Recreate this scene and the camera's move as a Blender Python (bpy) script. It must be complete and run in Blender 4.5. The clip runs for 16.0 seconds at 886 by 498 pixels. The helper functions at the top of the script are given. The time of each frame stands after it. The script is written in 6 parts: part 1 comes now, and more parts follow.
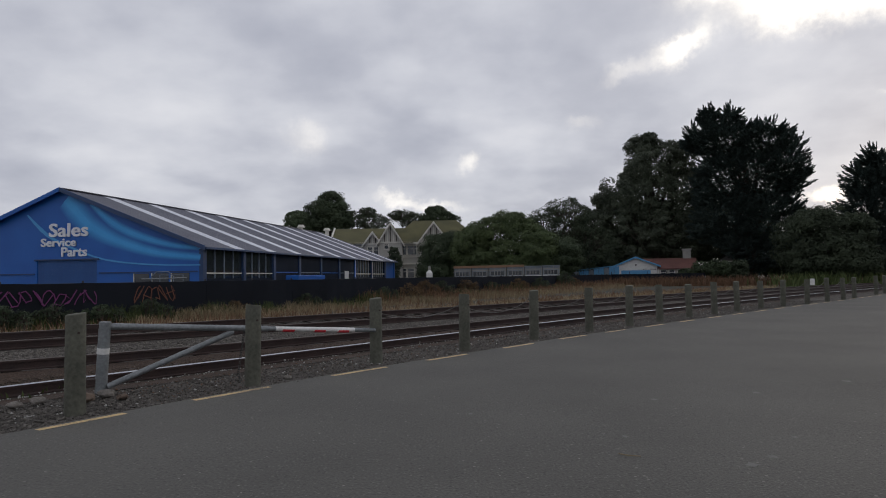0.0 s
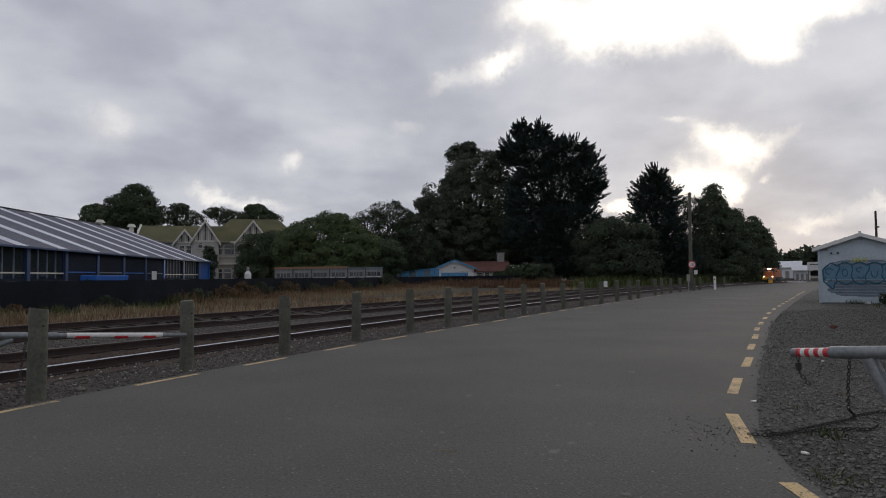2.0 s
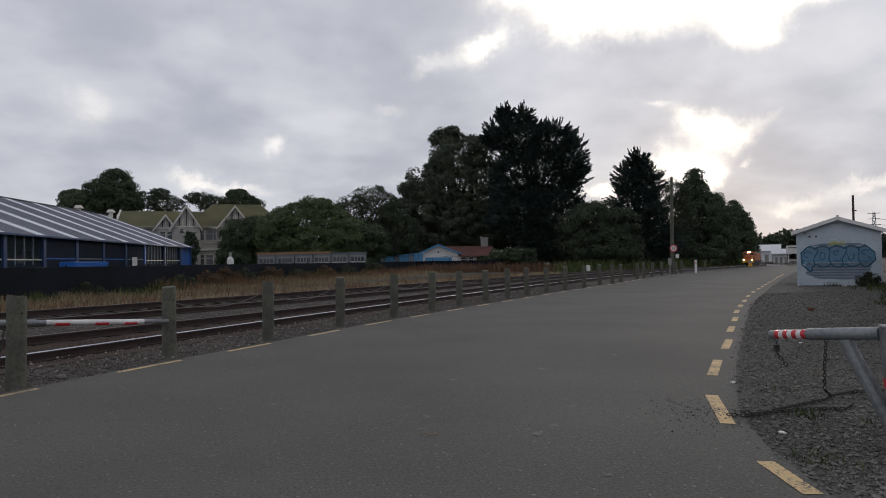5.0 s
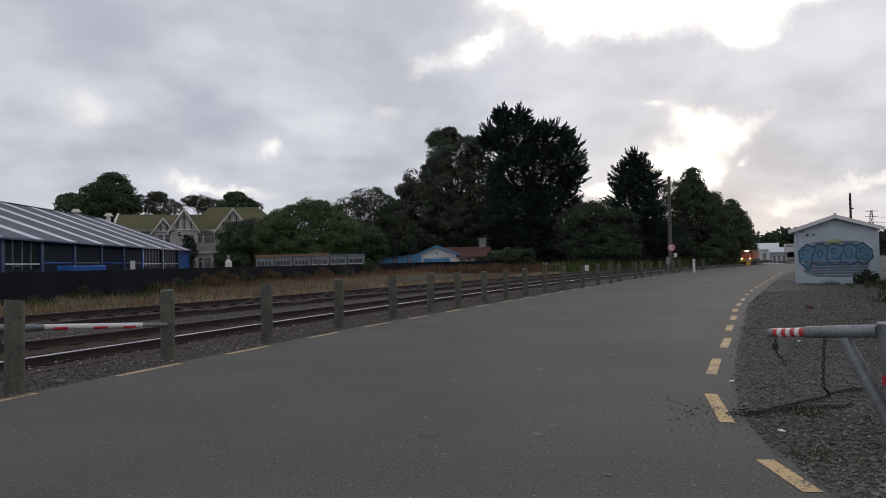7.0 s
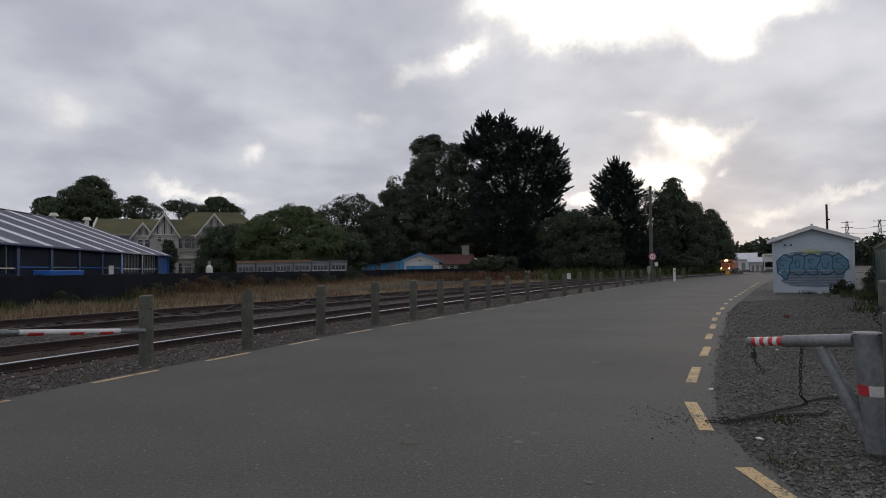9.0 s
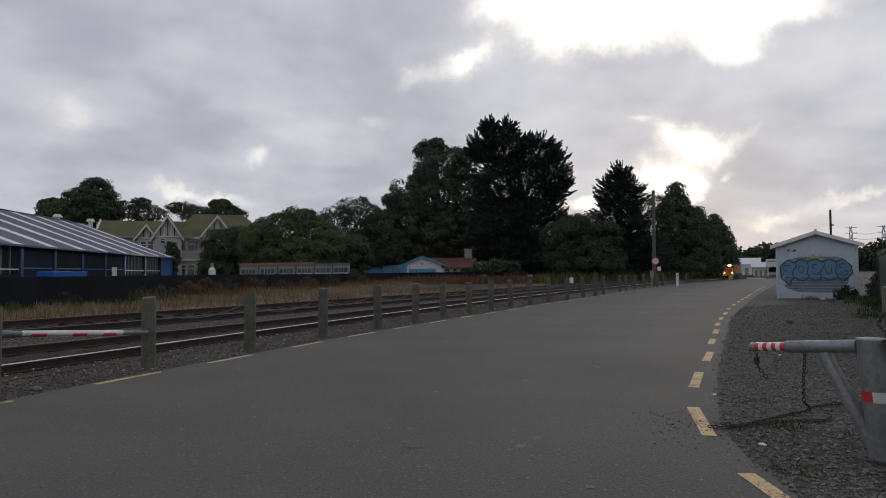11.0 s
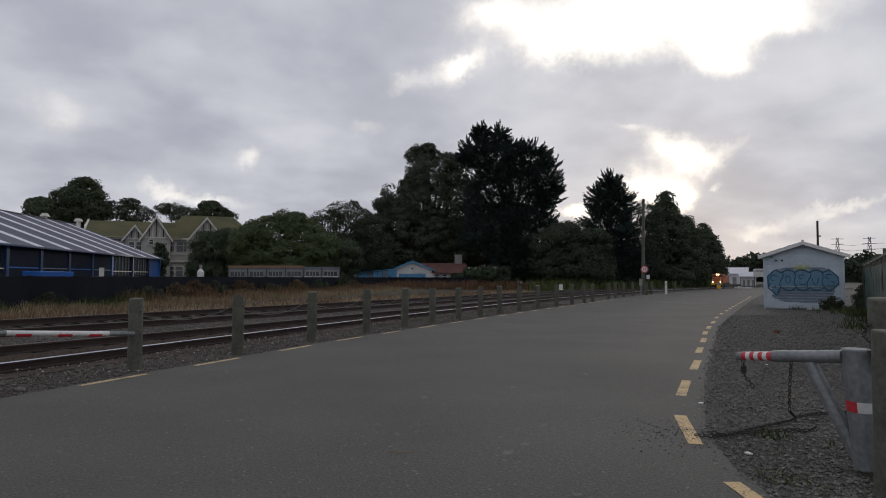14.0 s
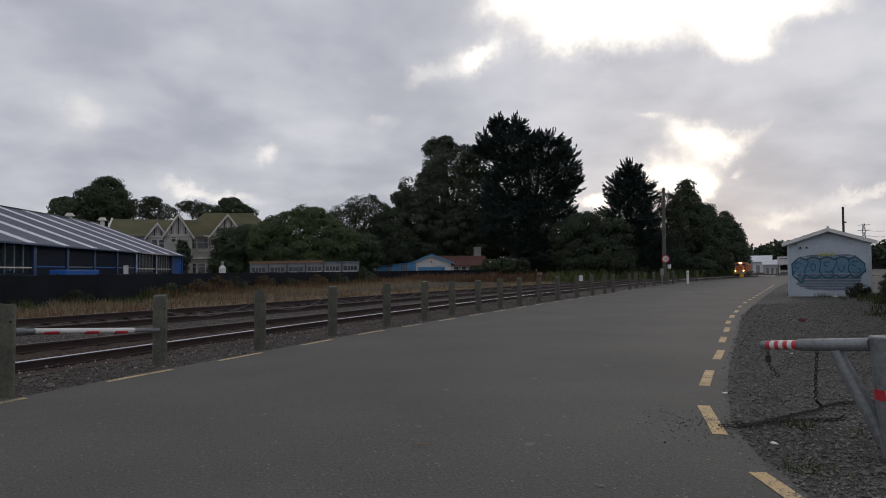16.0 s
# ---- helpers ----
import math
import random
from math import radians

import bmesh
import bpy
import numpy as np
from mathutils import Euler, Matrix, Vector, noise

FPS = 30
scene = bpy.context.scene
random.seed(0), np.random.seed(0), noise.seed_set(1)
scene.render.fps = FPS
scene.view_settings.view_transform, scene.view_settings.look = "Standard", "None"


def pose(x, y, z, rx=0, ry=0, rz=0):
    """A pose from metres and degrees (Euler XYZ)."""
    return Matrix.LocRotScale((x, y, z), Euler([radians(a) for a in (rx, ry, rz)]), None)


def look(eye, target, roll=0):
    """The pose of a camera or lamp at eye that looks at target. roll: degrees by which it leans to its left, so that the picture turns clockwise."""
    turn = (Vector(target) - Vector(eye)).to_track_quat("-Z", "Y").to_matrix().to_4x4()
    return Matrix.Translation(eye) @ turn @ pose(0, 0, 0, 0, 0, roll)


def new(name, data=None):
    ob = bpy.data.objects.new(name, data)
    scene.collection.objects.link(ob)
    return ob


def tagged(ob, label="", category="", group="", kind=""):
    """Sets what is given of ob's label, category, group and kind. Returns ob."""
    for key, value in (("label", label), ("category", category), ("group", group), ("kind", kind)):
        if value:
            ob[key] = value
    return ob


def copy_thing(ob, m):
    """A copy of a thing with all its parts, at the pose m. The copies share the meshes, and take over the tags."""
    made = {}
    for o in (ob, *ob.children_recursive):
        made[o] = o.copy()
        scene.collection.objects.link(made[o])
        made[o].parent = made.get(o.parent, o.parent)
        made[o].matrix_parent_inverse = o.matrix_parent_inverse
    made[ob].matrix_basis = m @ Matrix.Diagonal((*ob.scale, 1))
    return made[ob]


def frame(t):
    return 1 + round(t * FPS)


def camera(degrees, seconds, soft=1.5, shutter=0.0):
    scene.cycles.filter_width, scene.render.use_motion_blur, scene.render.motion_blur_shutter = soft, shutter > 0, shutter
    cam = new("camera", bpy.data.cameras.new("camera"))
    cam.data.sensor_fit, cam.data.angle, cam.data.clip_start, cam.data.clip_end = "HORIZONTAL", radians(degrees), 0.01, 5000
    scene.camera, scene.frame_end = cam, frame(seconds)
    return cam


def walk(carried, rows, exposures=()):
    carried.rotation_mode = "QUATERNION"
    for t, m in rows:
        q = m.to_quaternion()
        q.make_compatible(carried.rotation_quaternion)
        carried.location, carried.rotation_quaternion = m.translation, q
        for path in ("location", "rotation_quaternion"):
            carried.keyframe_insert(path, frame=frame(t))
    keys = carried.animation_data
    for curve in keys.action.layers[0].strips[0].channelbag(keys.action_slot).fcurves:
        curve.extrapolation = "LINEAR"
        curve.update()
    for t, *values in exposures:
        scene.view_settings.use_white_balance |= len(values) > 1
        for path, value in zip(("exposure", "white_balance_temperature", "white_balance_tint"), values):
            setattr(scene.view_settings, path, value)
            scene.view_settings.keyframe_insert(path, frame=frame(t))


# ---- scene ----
cam = camera(69.37, 16.0, soft=1.0)
EYE = 1.4  # the camera's height over the road
# seconds, yaw to the left, pitch up, lean: held by hand on one spot
ROWS = [
    (0.0, 0.466, 2.497, -0.883), (0.5, -6.052, 2.935, -0.92), (1.0, -11.455, 2.541, -0.944), (1.5, -14.358, 2.565, -0.837),
    (2.0, -15.243, 2.44, -0.586), (2.5, -16.146, 2.845, -0.81), (3.0, -16.782, 2.534, -0.823), (3.5, -17.064, 1.948, -0.682),
    (4.0, -16.346, 1.249, -0.529), (6.5, -17.255, 0.928, -1.423), (7.0, -16.829, 1.152, -1.291), (7.5, -16.289, 0.607, -0.999),
    (8.0, -16.534, 1.642, -0.843), (8.5, -17.749, 1.766, -0.664), (9.0, -18.366, 1.775, -0.874), (11.5, -18.095, 2.103, -0.525),
    (12.0, -18.133, 1.924, -0.636), (12.5, -18.215, 2.116, -0.381), (13.0, -18.557, 2.099, -0.122), (13.5, -18.835, 2.21, -0.16),
    (14.0, -19.002, 2.546, 0.248), (14.5, -18.156, 2.461, 0.41), (15.0, -17.088, 2.119, 0.071), (15.5, -16.94, 1.996, 0.032),
    (16.0, -17.31, 1.908, -0.606)]
walk(cam, [(t, pose(0, 0, EYE, 90 + p, 0, y) @ pose(0, 0, 0, 0, 0, r)) for t, y, p, r in ROWS], [(0.0, 0.10), (1.0, 0.06), (2.5, -0.06), (4.0, 0.06), (6.5, 0.13), (7.5, 0.2), (8.2, 0.13), (9.0, 0.04), (11.5, 0.0), (16.0, -0.03)])


# ---- sky and light ----
def heading(az, el):
    """Unit vector from compass degrees to the right of +y, and degrees above the horizon."""
    a, e = radians(az), radians(el)
    return Vector((math.sin(a) * math.cos(e), math.cos(a) * math.cos(e), math.sin(e)))


# breaks in the cloud: azimuth, elevation, half width, half height, tilt (degrees), brightness
BREAKS = [
    (37.9, 22.4, 11.3, 2.77, 0, 1.0), (31.5, 20.7, 3.85, 1.48, 0, 0.8), (42.5, 18.7, 2.12, 1.67, -25, 0.9), (23.8, 22.8, 1.71, 1.11, 20, 0.4),
    (46.3, 20.5, 2.79, 1.08, -25, 0.6), (20.6, 18.2, 1.9, 0.85, 24, 0.62), (38.4, 11.3, 1.97, 1.05, -12, 0.62), (40.7, 10.0, 1.95, 0.88, 0, 0.62),
    (35.2, 12.7, 1.02, 0.39, -10, 0.4), (43.7, 11.0, 0.8, 0.45, 25, 0.25), (36.9, 7.8, 2.35, 1.3, 0, 0.8), (39.0, 7.1, 1.07, 0.81, 0, 0.7),
    (42.4, 7.8, 0.51, 0.32, 0, 0.35), (45.0, 4.0, 2.4, 0.7, 4, 0.42), (51.3, 5.6, 2.6, 0.36, 12, 0.36), (30.6, 5.6, 1.16, 0.54, 0, 0.8),
    (12.0, 12.5, 1.6, 0.8, 0, 0.2), (2.3, 10.2, 1.21, 0.73, 38, 0.42), (-12.6, 12.3, 2.08, 1.47, 10, 0.3), (-4.7, 7.3, 2.4, 0.56, -8, 0.36),
    (-0.7, 6.4, 3.16, 0.43, -6, 0.3), (-6.0, 9.5, 1.09, 0.55, 0, 0.12), (-2.9, 20.3, 2.64, 1.6, 0, 0.12), (15.8, 17.1, 2.22, 0.81, 18, 0.32),
]


def build_world():
    world = bpy.data.worlds.new("sky")
    scene.world = world
    world.use_nodes = True
    nt = world.node_tree
    nt.nodes.clear()

    def node(kind, **sets):
        nd = nt.nodes.new(kind)
        for key, value in sets.items():
            setattr(nd, key, value)
        return nd

    def val(socket, v):
        if isinstance(v, bpy.types.NodeSocket):
            nt.links.new(v, socket)
        else:
            socket.default_value = v

    def calc(op, a, b=0.0, c=0.0):
        nd = node("ShaderNodeMath", operation=op)
        for k, v in enumerate((a, b, c)):
            val(nd.inputs[k], v)
        return nd.outputs[0]

    def vec(op, a, b):
        nd = node("ShaderNodeVectorMath", operation=op)
        val(nd.inputs[0], a)
        val(nd.inputs[1], b)
        return nd

    def fractal(vector, scale, detail, rough=0.55):
        nd = node("ShaderNodeTexNoise")
        val(nd.inputs["Vector"], vector)
        nd.inputs["Scale"].default_value = scale
        nd.inputs["Detail"].default_value = detail
        nd.inputs["Roughness"].default_value = rough
        return nd

    way = node("ShaderNodeTexCoord").outputs["Generated"]
    split = node("ShaderNodeSeparateXYZ")
    nt.links.new(way, split.inputs[0])
    x, y, z = split.outputs
    # the cloud sheet seen from below
    rise = calc("ADD", calc("MAXIMUM", z, 0.0), 0.3)
    flat = node("ShaderNodeCombineXYZ")
    val(flat.inputs[0], calc("DIVIDE", x, rise))
    val(flat.inputs[1], calc("DIVIDE", y, rise))
    big = fractal(flat.outputs[0], 1.5, 3.0, 0.45)
    fine = fractal(flat.outputs[0], 4.4, 5.0, 0.5)
    wisps = fractal(way, 11.0, 7.0, 0.6)
    warp = fractal(way, 14.0, 6.0, 0.62)
    shift = vec("MULTIPLY", vec("SUBTRACT", warp.outputs["Color"], (0.5, 0.5, 0.5)).outputs[0], (0.075, 0.075, 0.075))
    bent = node("ShaderNodeSeparateXYZ")
    nt.links.new(vec("ADD", way, shift.outputs[0]).outputs[0], bent.inputs[0])
    az = calc("ARCTAN2", bent.outputs[0], bent.outputs[1])
    el = calc("ARCSINE", calc("MINIMUM", calc("MAXIMUM", bent.outputs[2], -1.0), 1.0))
    total = haze = None
    for a, e, w, h, lean, s in BREAKS:
        da, de, c, n = calc("SUBTRACT", az, radians(a)), calc("SUBTRACT", el, radians(e)), math.cos(radians(lean)), math.sin(radians(lean))
        u = calc("ADD", calc("MULTIPLY", da, c / radians(w)), calc("MULTIPLY", de, n / radians(w)))
        v = calc("ADD", calc("MULTIPLY", de, c / radians(h)), calc("MULTIPLY", da, -n / radians(h)))
        r2 = calc("ADD", calc("MULTIPLY", u, u), calc("MULTIPLY", v, v))
        g = calc("MULTIPLY", calc("EXPONENT", calc("MULTIPLY", calc("POWER", r2, 1.1), -0.62)), s)
        total = g if total is None else calc("ADD", total, g)
        h = calc("MULTIPLY", calc("EXPONENT", calc("MULTIPLY", r2, -0.2)), s)
        haze = h if haze is None else calc("ADD", haze, h)
    # grey cloud, thinner and lighter towards the hidden sun
    tone = calc("ADD", calc("MULTIPLY", big.outputs[0], 0.76), calc("MULTIPLY", fine.outputs[0], 0.36))
    ramp = node("ShaderNodeValToRGB")
    nt.links.new(tone, ramp.inputs[0])
    stops = ((0.38, (0.385, 0.402, 0.475)), (0.50, (0.475, 0.49, 0.56)), (0.60, (0.585, 0.598, 0.66)), (0.74, (0.72, 0.725, 0.77)))
    els = ramp.color_ramp.elements
    els[0].position, els[0].color = stops[0][0], (*stops[0][1], 1)
    els[1].position, els[1].color = stops[-1][0], (*stops[-1][1], 1)
    for p, c in stops[1:-1]:
        els.new(p).color = (*c, 1)
    sunward = vec("DOT_PRODUCT", way, tuple(heading(38, 9))).outputs["Value"]
    glow = calc("MULTIPLY", calc("POWER", calc("MAXIMUM", sunward, 0.0), 14.0), 0.004)
    tint = node("ShaderNodeMix", data_type="RGBA", blend_type="ADD")
    tint.inputs["Factor"].default_value = 1.0
    nt.links.new(ramp.outputs[0], tint.inputs["A"])
    lit = node("ShaderNodeCombineXYZ")
    # ragged holes: white in the middle, peach along their thin edges
    torn = calc("MULTIPLY", calc("ADD", calc("MULTIPLY", wisps.outputs[0], 1.7), 0.12), total)
    step = node("ShaderNodeMapRange", interpolation_type="SMOOTHSTEP")
    nt.links.new(torn, step.inputs[0])
    step.inputs["From Min"].default_value, step.inputs["From Max"].default_value = 0.08, 0.95
    hole = step.outputs[0]
    rim = calc("MULTIPLY", calc("MULTIPLY", hole, calc("SUBTRACT", 1.0, hole)), 0.6)
    thin = calc("MULTIPLY", calc("MULTIPLY", calc("MINIMUM", haze, 1.2), wisps.outputs[0]), 0.12)
    for k, (white, warm, far_glow) in enumerate(((0.66, 1.0, 1.1), (0.645, 0.74, 1.0), (0.585, 0.3, 0.85))):
        val(lit.inputs[k], calc("ADD", calc("ADD", calc("MULTIPLY", hole, white), calc("MULTIPLY", rim, warm)), calc("MULTIPLY", calc("ADD", glow, thin), far_glow)))
    nt.links.new(lit.outputs[0], tint.inputs["B"])
    clouds = node("ShaderNodeBackground")
    nt.links.new(tint.outputs["Result"], clouds.inputs[0])
    clouds.inputs[1].default_value = SKY
    sky = node("ShaderNodeTexSky", sky_type="NISHITA", sun_disc=False, sun_elevation=radians(9), sun_rotation=radians(38))
    high = node("ShaderNodeBackground")
    nt.links.new(sky.outputs[0], high.inputs[0])
    high.inputs[1].default_value = 0.05
    mix = node("ShaderNodeMixShader")
    mix.inputs[0].default_value = 0.93
    nt.links.new(high.outputs[0], mix.inputs[1])
    nt.links.new(clouds.outputs[0], mix.inputs[2])
    out = node("ShaderNodeOutputWorld")
    nt.links.new(mix.outputs[0], out.inputs[0])


SKY = 1.0
build_world()
sun = new("sun", bpy.data.lights.new("sun", "SUN"))
sun.data.energy, sun.data.angle, sun.data.color = 0.5, radians(14), (1.0, 0.9, 0.78)
sun.matrix_world = look(heading(38, 9) * 100, (0, 0, 0))


# ---- materials ----
def material(name, low, high, rough=0.8, scale=4.0, fine=40.0, bump=0.0, metal=0.0, spread=0.0, mottle=0.5, spec=0.5, coords="Object"):
    """Two colours mixed by noise at two scales. spread: how far single pieces differ; bump: metres of relief."""
    m = bpy.data.materials.new(name)
    m.use_nodes = True
    nt = m.node_tree
    bsdf = nt.nodes["Principled BSDF"]
    where = nt.nodes.new("ShaderNodeTexCoord").outputs[coords]
    a, b = nt.nodes.new("ShaderNodeTexNoise"), nt.nodes.new("ShaderNodeTexNoise")
    for nd, sc in ((a, scale), (b, fine)):
        nt.links.new(where, nd.inputs["Vector"])
        nd.inputs["Scale"].default_value, nd.inputs["Detail"].default_value = sc, 5.0
    mix = nt.nodes.new("ShaderNodeMix")
    mix.inputs["Factor"].default_value = mottle
    nt.links.new(a.outputs[0], mix.inputs["A"])
    nt.links.new(b.outputs[0], mix.inputs["B"])
    ramp = nt.nodes.new("ShaderNodeValToRGB")
    nt.links.new(mix.outputs["Result"], ramp.inputs[0])
    e = ramp.color_ramp.elements
    e[0].position, e[0].color, e[1].position, e[1].color = 0.34, (*low, 1), 0.66, (*high, 1)
    colour = ramp.outputs[0]
    if spread:
        info = nt.nodes.new("ShaderNodeObjectInfo").outputs["Random"]
        island = nt.nodes.new("ShaderNodeNewGeometry").outputs["Random Per Island"]
        add = nt.nodes.new("ShaderNodeMath")
        add.operation = "ADD"
        nt.links.new(info, add.inputs[0])
        nt.links.new(island, add.inputs[1])
        rng = nt.nodes.new("ShaderNodeMapRange")
        nt.links.new(add.outputs[0], rng.inputs[0])
        rng.inputs["From Max"].default_value = 2.0
        rng.inputs["To Min"].default_value, rng.inputs["To Max"].default_value = 1 - spread, 1 + spread
        hue = nt.nodes.new("ShaderNodeHueSaturation")
        nt.links.new(colour, hue.inputs["Color"])
        nt.links.new(rng.outputs[0], hue.inputs["Value"])
        colour = hue.outputs[0]
    nt.links.new(colour, bsdf.inputs["Base Color"])
    bsdf.inputs["Roughness"].default_value, bsdf.inputs["Metallic"].default_value = rough, metal
    bsdf.inputs["Specular IOR Level"].default_value = spec
    if bump:
        bp = nt.nodes.new("ShaderNodeBump")
        bp.inputs["Strength"].default_value, bp.inputs["Distance"].default_value = 1.0, bump
        nt.links.new(b.outputs[0], bp.inputs["Height"])
        nt.links.new(bp.outputs[0], bsdf.inputs["Normal"])
    return m


def asphalt_material():
    m = material("asphalt", (0.060, 0.0575, 0.0515), (0.116, 0.111, 0.099), 0.84, 0.45, 48.0, 0.007, mottle=0.6, spec=0.36)
    nt = m.node_tree
    bsdf = nt.nodes["Principled BSDF"]
    base = bsdf.inputs["Base Color"].links[0].from_socket
    where = nt.nodes.new("ShaderNodeTexCoord").outputs["Object"]
    # pale chips and dark crumbs of stone in the seal
    for scale, cut, colour, amount in ((30.0, 0.28, (0.17, 0.165, 0.15), 0.5), (11.0, 0.10, (0.30, 0.285, 0.26), 0.6), (24.0, 0.28, (0.035, 0.034, 0.032), 0.5), (5.0, 0.06, (0.32, 0.30, 0.27), 0.5)):
        v = nt.nodes.new("ShaderNodeTexVoronoi")
        nt.links.new(where, v.inputs["Vector"])
        v.inputs["Scale"].default_value = scale
        near = nt.nodes.new("ShaderNodeMath")
        near.operation = "LESS_THAN"
        nt.links.new(v.outputs["Distance"], near.inputs[0])
        near.inputs[1].default_value = cut
        some = nt.nodes.new("ShaderNodeSeparateColor")
        nt.links.new(v.outputs["Color"], some.inputs[0])
        few = nt.nodes.new("ShaderNodeMath")
        few.operation = "GREATER_THAN"
        nt.links.new(some.outputs[0], few.inputs[0])
        few.inputs[1].default_value = 0.66
        both = nt.nodes.new("ShaderNodeMath")
        both.operation = "MULTIPLY"
        nt.links.new(near.outputs[0], both.inputs[0])
        nt.links.new(few.outputs[0], both.inputs[1])
        part_of = nt.nodes.new("ShaderNodeMath")
        part_of.operation = "MULTIPLY"
        nt.links.new(both.outputs[0], part_of.inputs[0])
        part_of.inputs[1].default_value = amount
        mix = nt.nodes.new("ShaderNodeMix")
        mix.data_type = "RGBA"
        nt.links.new(part_of.outputs[0], mix.inputs["Factor"])
        nt.links.new(base, mix.inputs["A"])
        mix.inputs["B"].default_value = (*colour, 1)
        base = mix.outputs["Result"]
    nt.links.new(base, bsdf.inputs["Base Color"])
    return m


def glass_material(name, colour=(0.02, 0.025, 0.03)):
    m = material(name, colour, tuple(c * 1.4 for c in colour), 0.06, 0.6, 3.0, spec=0.6)
    return m


def lamp_material(name, colour, strength):
    m = bpy.data.materials.new(name)
    m.use_nodes = True
    b = m.node_tree.nodes["Principled BSDF"]
    b.inputs["Emission Color"].default_value, b.inputs["Emission Strength"].default_value = (*colour, 1), strength
    return m


ASPHALT = asphalt_material()
DIRT = material("dirt", (0.03, 0.03, 0.02), (0.065, 0.06, 0.04), 0.95, 0.25, 6.0, 0.02)
GRAVEL = material("gravel_bed", (0.024, 0.0225, 0.0195), (0.115, 0.108, 0.096), 0.95, 1.1, 60.0, 0.02, mottle=0.72)
BALLAST = material("ballast_bed", (0.03, 0.025, 0.02), (0.095, 0.081, 0.067), 0.95, 1.3, 30.0, 0.03, mottle=0.65)
RUSTBED = material("rusty_ballast", (0.026, 0.016, 0.011), (0.072, 0.045, 0.031), 0.95, 1.3, 30.0, 0.03, mottle=0.65)
STONE = material("stone", (0.055, 0.049, 0.043), (0.165, 0.15, 0.131), 0.9, 20.0, 90.0, spread=0.8)
VERGE_STONE = material("verge_stone", (0.09, 0.085, 0.077), (0.25, 0.237, 0.213), 0.9, 20.0, 90.0, spread=0.6)
PALE_STONE = material("pale_stone", (0.2, 0.195, 0.18), (0.34, 0.33, 0.31), 0.9, 20.0, 90.0, spread=0.4)
LITTER = material("leaf_litter", (0.085, 0.048, 0.028), (0.17, 0.1, 0.06), 0.9, 20.0, 90.0, spread=0.6)
BROWN_STONE = material("brown_stone", (0.05, 0.036, 0.027), (0.115, 0.082, 0.06), 0.9, 20.0, 90.0, spread=0.5)
TIMBER = material("weathered_timber", (0.055, 0.056, 0.043), (0.115, 0.114, 0.088), 0.9, 3.0, 26.0, 0.006, spread=0.12)
SLEEPER = material("sleeper_timber", (0.032, 0.026, 0.022), (0.07, 0.057, 0.048), 0.95, 2.0, 26.0, 0.006, spread=0.3)
RUST = material("rusted_steel", (0.02, 0.012, 0.011), (0.048, 0.026, 0.021), 0.8, 3.0, 40.0, 0.002)
POLISHED = material("polished_rail", (0.42, 0.43, 0.46), (0.62, 0.63, 0.66), 0.28, 1.0, 30.0, metal=1.0)
DULLRAIL = material("dull_rail", (0.07, 0.055, 0.048), (0.13, 0.108, 0.096), 0.6, 1.0, 30.0, metal=0.5)
GALV = material("galvanised_steel", (0.14, 0.15, 0.155), (0.255, 0.27, 0.275), 0.5, 5.0, 28.0, 0.0008, metal=0.35)
DARKSTEEL = material("dark_chain_steel", (0.03, 0.03, 0.03), (0.07, 0.066, 0.06), 0.6, 20.0, 80.0, metal=0.5)
PALECHAIN = material("pale_chain_steel", (0.09, 0.086, 0.08), (0.16, 0.15, 0.14), 0.6, 20.0, 80.0, metal=0.4)
WHITE = material("white_paint", (0.55, 0.54, 0.52), (0.74, 0.73, 0.71), 0.6, 3.0, 30.0)
RED = material("red_reflective", (0.42, 0.02, 0.03), (0.58, 0.04, 0.05), 0.4, 6.0, 40.0)
YELLOW = material("worn_yellow_line", (0.4, 0.27, 0.12), (0.58, 0.41, 0.2), 0.8, 3.0, 60.0, 0.002, mottle=0.6)
ramp = next(nd for nd in YELLOW.node_tree.nodes if nd.type == "VALTORGB").color_ramp
ramp.elements[0].color, ramp.elements[0].position, ramp.elements[1].position = (0.13, 0.115, 0.09, 1), 0.41, 0.5
SHADECLOTH = material("black_shade_cloth", (0.005, 0.0065, 0.011), (0.011, 0.0135, 0.02), 0.8, 0.7, 60.0, 0.003, spread=0.2, spec=0.2)
BLUE = material("blue_wall_paint", (0.003, 0.078, 0.34), (0.006, 0.112, 0.43), 0.5, 0.5, 14.0)
BLUE_LIGHT = material("light_blue_paint", (0.045, 0.27, 0.58), (0.08, 0.34, 0.66), 0.5, 0.4, 14.0)
BLUE_DOOR = material("blue_roller_door", (0.008, 0.06, 0.22), (0.012, 0.085, 0.28), 0.5, 0.6, 14.0)
NAVY = material("navy_trim", (0.010, 0.035, 0.10), (0.018, 0.05, 0.14), 0.5, 0.6, 14.0)
LETTER = material("sign_letters", (0.66, 0.67, 0.7), (0.76, 0.77, 0.8), 0.5, 1.0, 14.0)
ROOFGREY = material("grey_roof_iron", (0.075, 0.078, 0.105), (0.115, 0.118, 0.15), 0.5, 0.3, 5.0, spread=0.08)
ROOFPALE = material("pale_roof_sheet", (0.55, 0.57, 0.62), (0.72, 0.74, 0.78), 0.5, 0.3, 5.0, spread=0.05)
# dark navy-grey steel, with the eaves' shade put into the colour as well
SHADED_GREYWALL = material("shaded_grey_steel_wall", (0.009, 0.013, 0.022), (0.017, 0.023, 0.036), 0.9, 0.5, 6.0, spread=0.15, spec=0.15)
DARKGLASS = glass_material("dark_glass")
